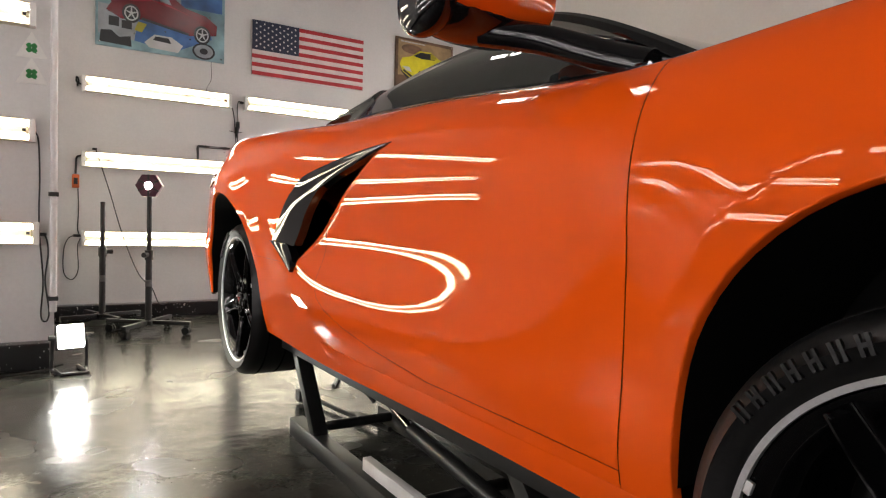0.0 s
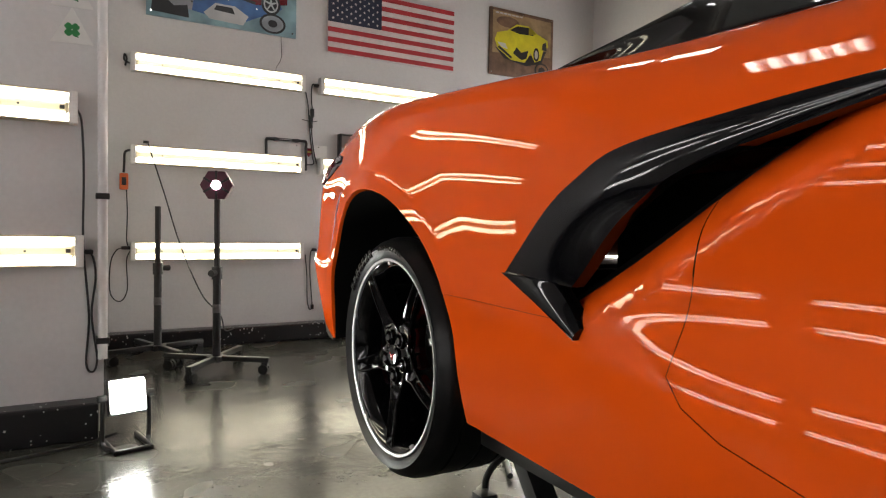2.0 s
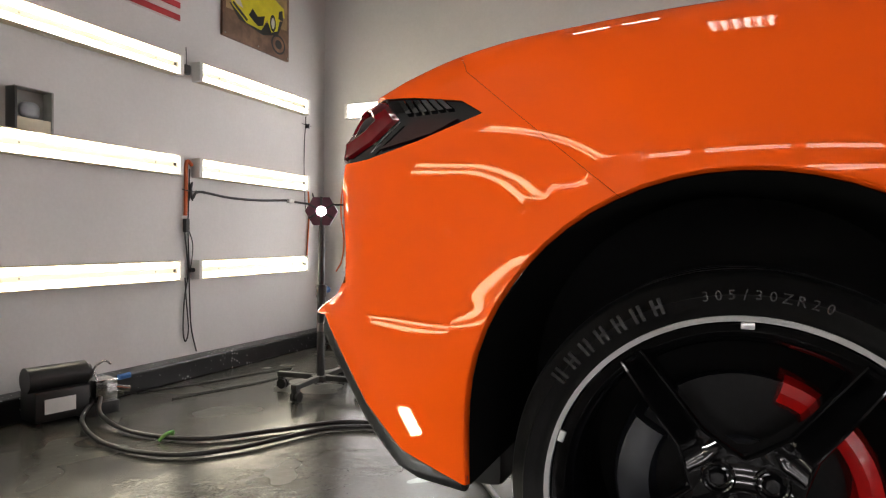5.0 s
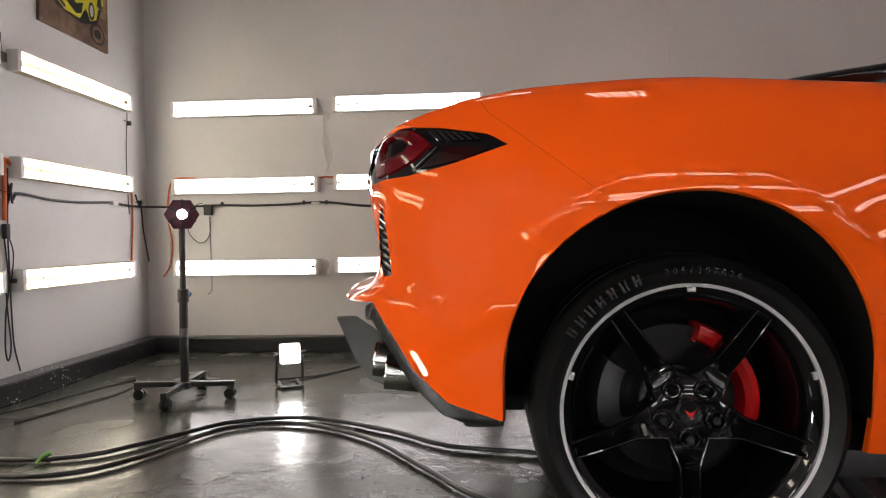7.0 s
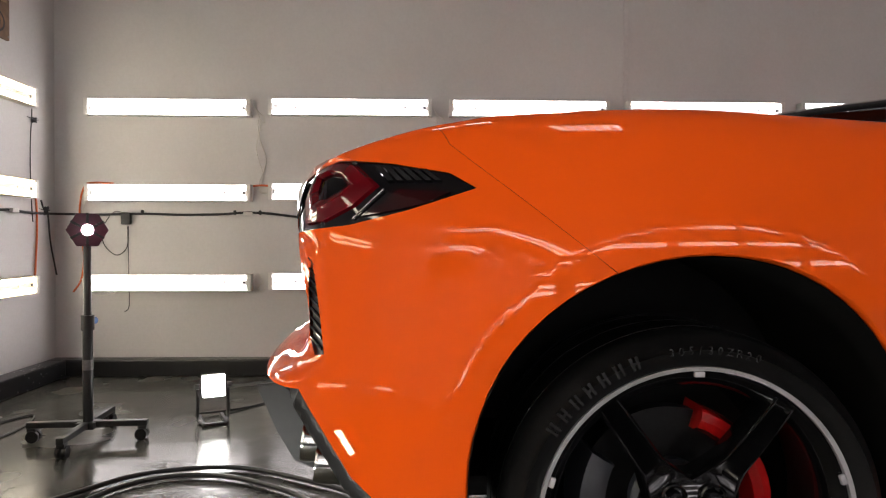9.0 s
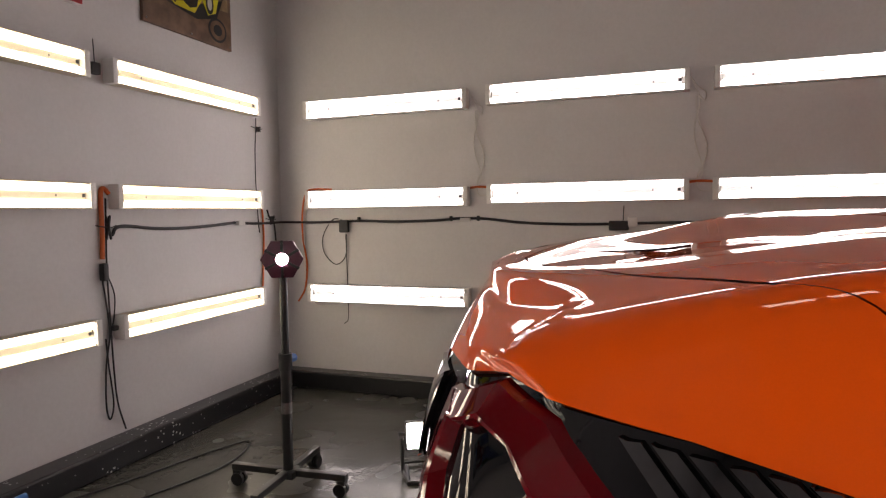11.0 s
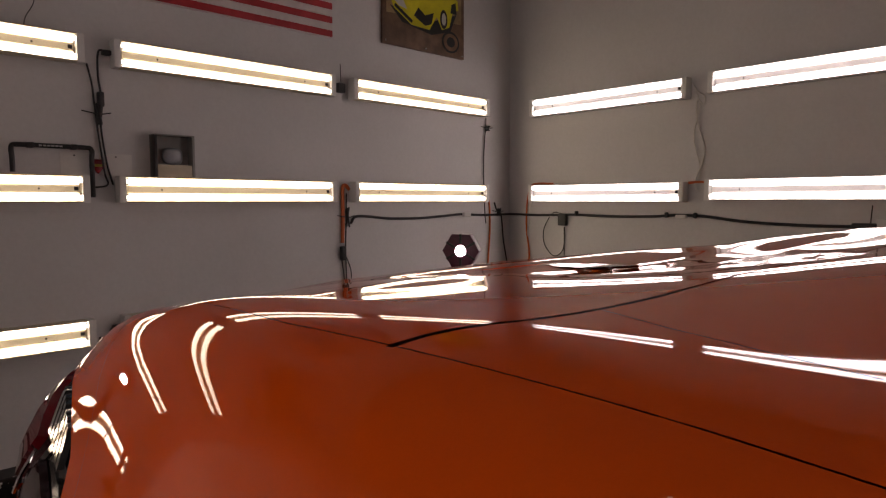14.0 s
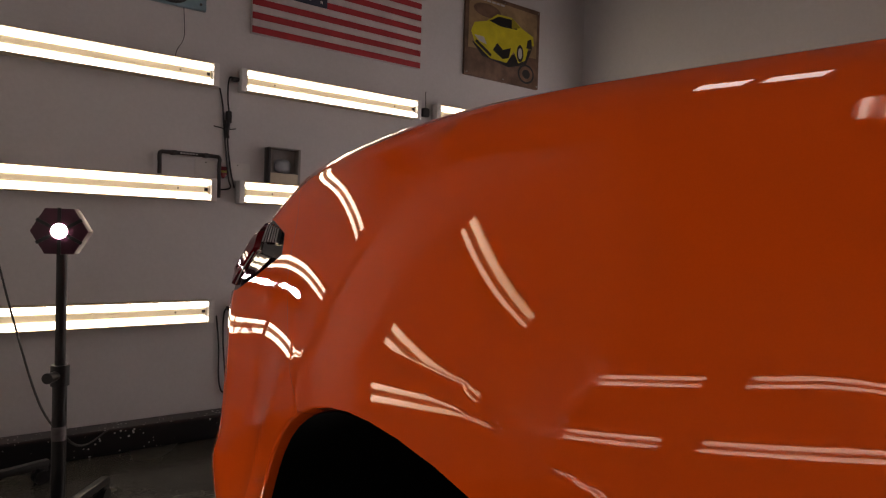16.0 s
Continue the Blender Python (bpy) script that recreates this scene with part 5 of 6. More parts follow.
# ---------- the lift under the car ----------
def lift_frame(x, label):
    """One long scissor frame: floor rails, slanted links and a top rail under the sill."""
    t = thing("car_lift", label, "car lift", (x, 0, 0), group="lift frames under the car")
    for dx in (-0.2, 0.2):
        part("floor_rail", box(dx - 0.03, dx + 0.03, 0.75, 2.62, 0.0, 0.07, 0.006), M_SOFTBLACK, t)
        part("top_rail", box(dx - 0.028, dx + 0.028, 0.95, 2.75, 0.335, 0.40, 0.006), M_SOFTBLACK, t)
        for y0, y1 in ((2.36, 2.62), (0.92, 1.2)):
            bm = box(-0.03, 0.03, -0.022, 0.022, 0, math.hypot(y1 - y0, 0.33), 0.006)
            bmesh.ops.transform(bm, matrix=pose(dx * 0.98, y0, 0.05, -math.degrees(math.atan2(y1 - y0, 0.33))), verts=bm.verts)
            part("lift_link", bm, M_SOFTBLACK, t)
    for y in (0.85, 1.7, 2.5):
        part("cross_bar", rod((-0.2, y, 0.05), (0.2, y, 0.05), 0.02), M_SOFTBLACK, t)
    ram = part("hydraulic_ram", rod((0.0, 1.3, 0.07), (0.0, 2.0, 0.16), 0.028, seg=20), M_SOFTBLACK, t)
    part("ram_piston", rod((0.0, 2.0, 0.16), (0.0, 2.5, 0.3), 0.014, seg=16), M_CHROME, ram, "bright steel piston rod")
    part("safety_bar", box(-0.235, -0.205, 1.45, 1.9, 0.1, 0.14, 0.004), M_PIPE, t, "white-painted safety bar")
    for y in (1.05, 2.62):
        part("rubber_block", box(-0.16, 0.16, y - 0.05, y + 0.05, 0.398, 0.402 + 0.004, 0.002), M_RUBBER, t)
    part("lift_hose", cord([(0.1, 2.5, 0.12), (0.0, 2.75, 0.3), (-0.02, 2.95, 0.2), (0.0, 3.05, 0.05), (0.05, 2.8, 0.02), (0.12, 2.4, 0.03)], 0.011, 8, 6), M_HOSE, t)
    part("hose_fitting", box(-0.06, 0.0, 2.99, 3.05, 0.012, 0.07, 0.006), M_SOFTBLACK, t)
    return t


lift_frame(XC - 0.56, "black steel scissor lift frame holding the car up")
lift_frame(XC + 0.56, "black steel scissor lift frame under the car's far side")


# ---------- lamps on stands ----------
def hex_prism(r, y0, y1, bevel=0.004):
    return plate([(r * math.cos(radians(60 * k)), r * math.sin(radians(60 * k))) for k in range(6)], y0, y1, bevel=bevel)


# pale grey for a painted band of sheen on the lamp stands' poles
M_GREYP0 = shader('grey_sheen_band', (0.12, 0.11, 0.11), 0.4, grain=0.4, scale=30)


def lamp_stand(at, turn, height, legs, label, face=0.0, lamp=True, knob=M_SOFTBLACK):
    t = thing("lamp_stand", label, "lamp stand", at, turn=turn, group="rolling lamp stands")
    part("pole", rod((0, 0, 0.09), (0, 0, 0.62), 0.024, seg=20), M_SOFTBLACK, t)
    part("inner_pole", rod((0, 0, 0.6), (0, 0, height - 0.05), 0.018, seg=18), M_SOFTBLACK, t)
    part("collar", rod((0, 0, 0.56), (0, 0, 0.635), 0.031, seg=20), M_SOFTBLACK, t)
    part("knob", rod((0.02, 0, 0.6), (0.075, 0, 0.6), 0.017, 0.02, seg=12), knob, t, "clamp knob")
    part("pole_sheen", lathe([(0.0246, 0.36), (0.0252, 0.361), (0.0252, 0.41), (0.0246, 0.411)], "z", 20), M_GREYP0, t, "pale band painted as the pole's metallic sheen")
    part("hub", box(-0.045, 0.045, -0.045, 0.045, 0.065, 0.1, 0.006), M_SOFTBLACK, t)
    leg = part("leg", box(0.03, legs, -0.017, 0.017, 0.072, 0.102, 0.004), M_SOFTBLACK, t)
    fork = box(legs - 0.045, legs - 0.005, -0.018, 0.018, 0.052, 0.073, 0.003)
    fk = part("caster_fork", fork, M_SOFTBLACK, t)
    wheel_bm = bmesh.new()
    for dy in (-0.014, 0.014):
        bmesh.ops.create_cone(wheel_bm, cap_ends=True, segments=20, radius1=0.03, radius2=0.03, depth=0.018, matrix=Matrix.Translation((legs - 0.03, dy, 0.03)) @ Matrix.Rotation(math.pi / 2, 4, "X"))
    cs = part("caster", wheel_bm, M_RUBBER, t)
    for k in range(1, 4):
        for name, ob in (("leg", leg), ("caster_fork", fk), ("caster", cs)):
            again(name, ob, t, pose(0, 0, 0, 0, 0, 90 * k))
    if lamp:
        m = pose(0, 0, height, 0, 0, face - turn)
        body = part("lamp_head", hex_prism(0.095, -0.035, 0.03), M_PURPLE, t, "hexagonal dark purple lamp head")
        body.matrix_basis = m
        part("lamp_back", rod((0, 0.03, 0), (0, 0.075, 0), 0.05, 0.035, seg=20), M_SOFTBLACK, body)
        part("bracket", box(-0.012, 0.012, 0.0, 0.02, -0.115, -0.07, 0.003), M_SOFTBLACK, body)
        part("led", rod((0, -0.0385, 0), (0, -0.0345, 0), 0.026, seg=20), M_SPOT, body, "bright white lamp")
        ray = box(-0.006, 0.006, -0.0375, -0.0345, 0.03, 0.085, 0.001)
        ry = part("face_rib", ray, M_SOFTBLACK, body)
        for k in range(1, 6):
            again("face_rib", ry, body, pose(0, 0, 0, 0, 60 * k, 0))
    return t


lamp_stand((0.57, 5.35, 0), -126, 1.122, 0.33, "black rolling stand with a lit hexagonal detailing lamp", face=-22)
lamp_stand((2.80, 5.255, 0), 4, 1.065, 0.29, "black rolling stand with a lit purple hexagonal lamp", face=-60, knob=M_BLUE)
lamp_stand((0.29, 5.86, 0), 20, 1.05, 0.31, "black rolling stand without a lamp beside the wall", lamp=False)


def flood_light(at, turn, w, h, tilt, label):
    t = thing("work_light", label, "work light", at, turn=turn, group="floor work lights")
    m = pose(0, 0, 0.2, tilt, 0, 0)
    body = part("body", box(-w / 2 - 0.008, w / 2 + 0.008, -0.02, 0.02, -h / 2 - 0.008, h / 2 + 0.008, 0.008), M_SOFTBLACK, t, "black lamp housing")
    body.matrix_basis = m
    part("lamp_face", box(-w / 2, w / 2, -0.026, -0.019, -h / 2, h / 2, 0.01), M_FLOOD, body, "glowing lamp face")
    fin = part("cooling_fin", box(-w / 2 + 0.01, -w / 2 + 0.016, 0.02, 0.05, -h / 2, h / 2, 0.001), M_SOFTBLACK, body)
    for k in range(1, 7):
        again("cooling_fin", fin, body, pose(k * (w - 0.03) / 6, 0, 0))
    for s in (-1, 1):
        part("stand_leg", cord([(s * (w / 2 + 0.02), 0.0, 0.2), (s * (w / 2 + 0.022), 0.0, 0.1), (s * (w / 2 + 0.02), 0.0, 0.02), (s * (w / 2 + 0.0), -0.07, 0.01)], 0.009, 8, 5), M_SOFTBLACK, t)
        part("stand_foot", rod((s * w / 2, -0.11, 0.01), (s * w / 2, 0.1, 0.01), 0.01, seg=10), M_SOFTBLACK, t)
        part("side_knob", rod((s * (w / 2 + 0.008), 0, 0.2), (s * (w / 2 + 0.04), 0, 0.2), 0.015, seg=12), M_SOFTBLACK, t)
    part("stand_bar", rod((-w / 2, -0.1, 0.01), (w / 2, -0.1, 0.01), 0.01, seg=10), M_SOFTBLACK, t)
    return t


flood_light((0.03, 4.19, 0), 12, 0.128, 0.128, -14, "lit square work light on a black floor stand")
flood_light((3.13, 4.74, 0), -64, 0.118, 0.118, -10, "lit square work light on the floor")


# ---------- hoses, pump ----------
def loose(name, pts, r, mat, label, category, n=10, seg=10):
    return solid(name, cord(pts, r, seg, n), mat, label, category, smooth=60)


loose("lift_hose", [(1.95, 6.02, 0.09), (1.82, 5.85, 0.04), (1.745, 5.55, 0.016), (1.80, 5.2, 0.016), (2.05, 4.97, 0.016), (2.295, 4.753, 0.016), (2.357, 4.377, 0.016), (2.148, 3.955, 0.016), (1.952, 3.687, 0.016), (1.86, 3.3, 0.016), (1.7, 2.9, 0.016)], 0.0105, M_HOSE, "black rubber hydraulic hose curving over the floor", "hose")
loose("lift_hose", [(1.90, 6.02, 0.07), (1.72, 5.85, 0.03), (1.575, 5.5, 0.016), (1.595, 5.15, 0.016), (1.79, 4.957, 0.016), (2.183, 4.763, 0.016), (2.272, 4.461, 0.016), (2.063, 4.07, 0.016), (1.684, 3.761, 0.016), (1.412, 3.547, 0.016), (1.2, 3.2, 0.016)], 0.0105, M_HOSE, "black rubber hydraulic hose curving over the floor", "hose")
loose("floor_cable", [(2.3, 6.17, 0.006), (2.6, 6.05, 0.006), (3.1, 5.9, 0.006), (3.25, 5.8, 0.006), (2.9, 5.72, 0.006), (2.3, 5.9, 0.006)], 0.005, M_CORD, "thin black cable lying along the curb", "cable")
loose("floor_cable", [(3.2, 4.86, 0.02), (3.4, 4.62, 0.006), (3.75, 4.4, 0.006), (4.2, 4.3, 0.006)], 0.006, M_CORD, "thin black cable from the work light", "cable")
loose("floor_cable", [(-1.6, 4.1, 0.006), (-1.0, 4.12, 0.006), (-0.5, 4.16, 0.006), (-0.15, 4.24, 0.006), (0.0, 4.27, 0.03)], 0.006, M_CORD, "black cable along the curb to the work light", "cable")


def pump():
    t = thing("lift_pump", "black hydraulic power unit with silver valve block", "hydraulic pump", (1.86, 6.07, 0), turn=-12)
    part("tank", box(-0.23, 0.02, -0.09, 0.09, 0.02, 0.17, 0.02), M_SOFTBLACK, t)
    part("motor", rod((-0.24, 0, 0.215), (0.03, 0, 0.215), 0.062, seg=28), M_SOFTBLACK, t)
    part("motor_cap", rod((0.03, 0, 0.215), (0.055, 0, 0.215), 0.05, 0.04, seg=24), M_RUBBER, t)
    part("decal", box(-0.19, -0.05, -0.0925, -0.0895, 0.06, 0.13), M_PLASTIC_W, t, "white printed decal")
    blk = part("valve_block", box(0.06, 0.17, -0.06, 0.06, 0.06, 0.17, 0.006), M_CHROME, t, "silver valve block")
    part("fitting", rod((0.17, -0.03, 0.12), (0.24, -0.05, 0.1), 0.014, seg=10), M_CHROME, blk)
    part("fitting", rod((0.17, 0.03, 0.09), (0.24, 0.02, 0.07), 0.014, seg=10), M_CHROME, blk)
    part("valve_handle", cord([(0.09, 0, 0.17), (0.07, -0.02, 0.23), (0.1, -0.06, 0.27), (0.13, -0.07, 0.25)], 0.006, 8, 5), M_CHROME, blk)
    part("blue_cap", rod((0.2, -0.01, 0.16), (0.26, -0.01, 0.165), 0.016, seg=12), M_BLUE, blk)
    part("foot", box(-0.23, -0.2, -0.1, 0.1, 0.0, 0.022, 0.003), M_RUBBER, t)
    part("foot", box(-0.01, 0.17, -0.08, 0.08, 0.0, 0.06, 0.003), M_SOFTBLACK, t)


pump()
loose("cable_tie", [(1.72, 5.36, 0.008), (1.75, 5.35, 0.03), (1.79, 5.35, 0.03), (1.80, 5.37, 0.008)], 0.008, shader("green_plastic", (0.12, 0.32, 0.06), 0.5, grain=0.1), "green strap round the hydraulic hoses", "strap", 5)


# ---------- things on the back wall ----------
YB = WALL_B


def flat(name, outline, y, mat, parent, thick=0.003, label=""):
    """A thin printed shape on a panel that faces -y."""
    return part(name, plate(outline, y, y - thick), mat, parent, label)


def rect(x0, x1, z0, z1):
    return [(x0, z0), (x1, z0), (x1, z1), (x0, z1)]


def ellipse(cx, cz, rx, rz, n=24, a0=0.0, a1=360.0):
    return [(cx + rx * math.cos(radians(a0 + (a1 - a0) * k / n)), cz + rz * math.sin(radians(a0 + (a1 - a0) * k / n))) for k in range(n)]


M_FLAG_R = shader("flag_red_paint", (0.42, 0.022, 0.03), 0.5, grain=0.12, scale=30, wear=0.15, wear_scale=6)
M_FLAG_W = shader("flag_white_paint", (0.66, 0.6, 0.58), 0.5, grain=0.06, scale=30, wear=0.1, wear_scale=6)
M_FLAG_B = shader("flag_blue_paint", (0.016, 0.022, 0.05), 0.5, grain=0.15, scale=30, wear=0.15, wear_scale=6)


def flag():
    W, H = 1.166, 0.524
    t = thing("flag_panel", "wooden wall panel painted as a striped flag with stars", "wall art", (1.572, YB, 2.296))
    part("board", box(0, W, -0.03, 0, 0, H, 0.003), M_FLAG_W, t)
    h = H / 13
    for k in range(13):
        x0 = 0.0 if k < 6 else 0.466
        part("stripe", box(x0, W, -0.036, -0.029, k * h + 0.0015, (k + 1) * h - 0.0015, 0.0015), M_FLAG_R if k % 2 == 0 else M_FLAG_W, t, "red stripe" if k % 2 == 0 else "white stripe")
    part("canton", box(0, 0.4645, -0.0365, -0.029, 6 * h + 0.0015, H, 0.0015), M_FLAG_B, t, "dark blue star field")
    star = [((0.0115 if j % 2 == 0 else 0.0055) * math.sin(radians(36 * j)), (0.0115 if j % 2 == 0 else 0.0055) * math.cos(radians(36 * j))) for j in range(10)]
    st = part("star", plate(star, -0.0365, -0.039), M_FLAG_W, t)
    st.matrix_basis = pose(0.04, 0, 6 * h + 0.03)
    for r in range(9):
        for c in range(6 if r % 2 == 0 else 5):
            if r or c:
                again("star", st, t, pose(0.04 + c * 0.077 + (0.0385 if r % 2 else 0), 0, 6 * h + 0.03 + r * 0.028))


flag()
M_RUST = shader("rusty_brown_print", (0.15, 0.085, 0.05), 0.55, grain=0.35, scale=14, wear=0.5, wear_scale=5)
M_TAN = shader("tan_print", (0.34, 0.23, 0.12), 0.55, grain=0.25, scale=14, wear=0.3, wear_scale=4)
M_YELLOW = shader("yellow_print", (0.62, 0.55, 0.02), 0.4, grain=0.08, scale=20, wear=0.15, wear_scale=8)
M_YELLOW_D = shader("shaded_yellow_print", (0.3, 0.26, 0.015), 0.4, grain=0.1, scale=20)
M_INK = shader("black_print", (0.012, 0.012, 0.014), 0.4, grain=0.15, scale=20)
M_WINE = shader("dark_red_print", (0.16, 0.008, 0.012), 0.25, grain=0.2, scale=10, wear=0.3, wear_scale=4)
M_WINE_L = shader("bright_red_print", (0.36, 0.02, 0.03), 0.25, grain=0.15, scale=10)
M_SKY = shader("blue_print", (0.05, 0.13, 0.34), 0.3, grain=0.25, scale=6, wear=0.5, wear_scale=3)
M_TEAL = shader("pale_teal_print", (0.2, 0.32, 0.36), 0.3, grain=0.25, scale=6, wear=0.4, wear_scale=3)
M_GREYP = shader("grey_print", (0.3, 0.32, 0.34), 0.3, grain=0.25, scale=8, wear=0.4, wear_scale=3)
M_SILVERP = shader("silver_print", (0.5, 0.5, 0.5), 0.3, grain=0.1, scale=12)
M_GREEN = shader("clover_green_print", (0.02, 0.2, 0.05), 0.5, grain=0.2, scale=25)
M_GREEN_D = shader("dark_green_print", (0.008, 0.07, 0.018), 0.5, grain=0.2, scale=25)


def yellow_car_poster():
    t = thing("poster", "rusty metal poster showing a yellow sports car", "wall art", (3.13, YB, 2.335))
    W, H = 0.74, 0.615
    part("sheet", box(0, W, -0.022, 0, 0, H, 0.002), M_RUST, t)
    y = -0.022
    flat("sky_patch", [(0.03, 0.2), (0.71, 0.24), (0.71, 0.58), (0.03, 0.59)], y, M_TAN, t, 0.002)
    flat("stain", ellipse(0.2, 0.5, 0.13, 0.05), y - 0.002, M_RUST, t, 0.001)
    flat("car_shadow", [(0.06, 0.25), (0.16, 0.16), (0.42, 0.12), (0.6, 0.17), (0.66, 0.3), (0.4, 0.2)], y - 0.002, M_INK, t, 0.0015)
    flat("car_body", [(0.05, 0.32), (0.09, 0.24), (0.24, 0.155), (0.40, 0.15), (0.47, 0.25), (0.52, 0.17), (0.59, 0.2), (0.63, 0.33), (0.68, 0.33), (0.67, 0.4), (0.55, 0.44), (0.44, 0.5), (0.30, 0.495), (0.19, 0.42), (0.08, 0.39)], y - 0.0035, M_YELLOW, t, 0.0015, "yellow car shape")
    flat("car_glass", [(0.22, 0.43), (0.33, 0.41), (0.5, 0.42), (0.44, 0.485), (0.31, 0.48)], y - 0.005, M_INK, t, 0.001)
    flat("car_pillar", [(0.44, 0.42), (0.46, 0.42), (0.53, 0.44), (0.45, 0.495), (0.44, 0.49)], y - 0.006, M_YELLOW_D, t, 0.001)
    flat("car_intake", [(0.26, 0.22), (0.36, 0.17), (0.42, 0.19), (0.44, 0.27), (0.36, 0.24), (0.3, 0.28)], y - 0.005, M_INK, t, 0.001)
    flat("car_splitter", [(0.09, 0.25), (0.24, 0.165), (0.25, 0.185), (0.1, 0.27)], y - 0.005, M_INK, t, 0.001)
    flat("car_headlight", [(0.08, 0.3), (0.13, 0.26), (0.2, 0.25), (0.17, 0.3)], y - 0.005, M_SILVERP, t, 0.001)
    flat("car_wheel", ellipse(0.535, 0.245, 0.035, 0.065), y - 0.005, M_INK, t, 0.001)
    flat("car_rim", ellipse(0.535, 0.245, 0.02, 0.042), y - 0.006, M_SILVERP, t, 0.001)
    flat("car_vent", [(0.6, 0.3), (0.66, 0.3), (0.65, 0.38), (0.61, 0.36)], y - 0.005, M_INK, t, 0.001)
    flat("stamp", ellipse(0.605, 0.1, 0.085, 0.075), y - 0.002, M_INK, t, 0.001)
    flat("stamp_field", ellipse(0.605, 0.1, 0.07, 0.06), y - 0.003, M_RUST, t, 0.001)
    flat("stamp_mark", ellipse(0.605, 0.1, 0.04, 0.035), y - 0.004, M_INK, t, 0.001)
    for k in range(7):
        flat("caption_bar", rect(0.06 + 0.045 * k, 0.095 + 0.045 * k, 0.565, 0.578), y - 0.003, M_SILVERP, t, 0.001)
    rv = part("rivet", rod((0.02, y - 0.004, 0.02), (0.02, y, 0.02), 0.006, seg=10), M_CHROME, t)
    for x, z in ((W - 0.02, 0.02), (0.02, H - 0.02), (W - 0.02, H - 0.02), (W / 2, 0.02), (W / 2, H - 0.02)):
        again("rivet", rv, t, pose(x - 0.02, 0, z - 0.02))


yellow_car_poster()


def red_car_picture():
    t = thing("poster", "glossy metal picture of a dark red sports car over car parts", "wall art", (0.25, YB, 2.355))
    W, H = 1.065, 0.74
    part("sheet", box(0, W, -0.028, 0, 0, H, 0.003), M_TEAL, t)
    y = -0.028
    flat("blue_field", [(0.3, 0.08), (0.62, 0.03), (0.95, 0.2), (0.9, 0.4), (0.35, 0.4)], y, M_SKY, t, 0.002)
    flat("sky_field", [(0.02, 0.45), (1.04, 0.45), (1.04, 0.72), (0.02, 0.72)], y, M_SKY, t, 0.002)
    flat("tower", rect(0.55, 0.68, 0.45, 0.72), y - 0.002, M_GREYP, t, 0.001)
    flat("foliage", [(0.02, 0.42), (0.14, 0.42), (0.17, 0.6), (0.02, 0.66)], y - 0.002, M_GREEN_D, t, 0.001)
    flat("grey_field", [(0.02, 0.1), (0.3, 0.08), (0.34, 0.34), (0.02, 0.36)], y, M_GREYP, t, 0.002)
    flat("car_body", [(0.08, 0.31), (0.2, 0.25), (0.35, 0.27), (0.75, 0.2), (0.88, 0.22), (0.99, 0.24), (0.995, 0.33), (0.9, 0.4), (0.72, 0.44), (0.62, 0.51), (0.45, 0.535), (0.32, 0.47), (0.2, 0.45), (0.1, 0.43), (0.12, 0.38)], y - 0.003, M_WINE, t, 0.002, "dark red car shape")
    flat("car_light", [(0.14, 0.41), (0.3, 0.42), (0.45, 0.45), (0.6, 0.42), (0.8, 0.37), (0.7, 0.4), (0.5, 0.47), (0.3, 0.445)], y - 0.005, M_WINE_L, t, 0.001)
    flat("car_glass", [(0.38, 0.46), (0.6, 0.445), (0.57, 0.5), (0.45, 0.515)], y - 0.005, M_GREYP, t, 0.001)
    flat("car_sill", [(0.35, 0.27), (0.75, 0.2), (0.75, 0.22), (0.36, 0.29)], y - 0.005, M_INK, t, 0.001)
    for cx, cz in ((0.275, 0.31), (0.865, 0.225)):
        flat("car_wheel", ellipse(cx, cz, 0.073, 0.083), y - 0.0055, M_INK, t, 0.001)
        flat("car_rim", ellipse(cx, cz, 0.056, 0.065), y - 0.007, M_SILVERP, t, 0.001)
        flat("car_hub", ellipse(cx, cz, 0.045, 0.053), y - 0.008, M_INK, t, 0.001)
        for k in range(5):
            a = radians(72 * k + 18)
            dx, dz = math.cos(a), math.sin(a)
            flat("car_spoke", [(cx - 0.008 * dz, cz + 0.008 * dx), (cx + 0.05 * dx - 0.004 * dz, cz + 0.058 * dz + 0.004 * dx), (cx + 0.05 * dx + 0.004 * dz, cz + 0.058 * dz - 0.004 * dx), (cx + 0.008 * dz, cz - 0.008 * dx)], y - 0.009, M_SILVERP, t, 0.001)
    flat("engine_part", [(0.03, 0.03), (0.28, 0.02), (0.27, 0.11), (0.18, 0.09), (0.12, 0.14), (0.04, 0.13)], y - 0.003, M_INK, t, 0.001)
    flat("instrument", rect(0.1, 0.18, 0.18, 0.26), y - 0.003, M_INK, t, 0.001)
    flat("instrument", rect(0.2, 0.28, 0.17, 0.24), y - 0.003, M_INK, t, 0.001)
    flat("parked_car", [(0.38, 0.08), (0.42, 0.04), (0.66, 0.03), (0.7, 0.1), (0.6, 0.16), (0.46, 0.16)], y - 0.003, M_SILVERP, t, 0.001)
    flat("parked_glass", [(0.45, 0.11), (0.6, 0.1), (0.58, 0.145), (0.47, 0.145)], y - 0.0045, M_INK, t, 0.001)
    flat("steering_wheel", ellipse(0.88, 0.08, 0.1, 0.075), y - 0.003, M_INK, t, 0.001)
    flat("steering_field", ellipse(0.88, 0.08, 0.083, 0.06), y - 0.0045, M_GREYP, t, 0.001)
    flat("steering_hub", ellipse(0.88, 0.08, 0.035, 0.028), y - 0.006, M_INK, t, 0.001)
    flat("flame_patch", [(0.3, 0.17), (0.36, 0.16), (0.4, 0.24), (0.33, 0.25)], y - 0.003, M_YELLOW_D, t, 0.001)
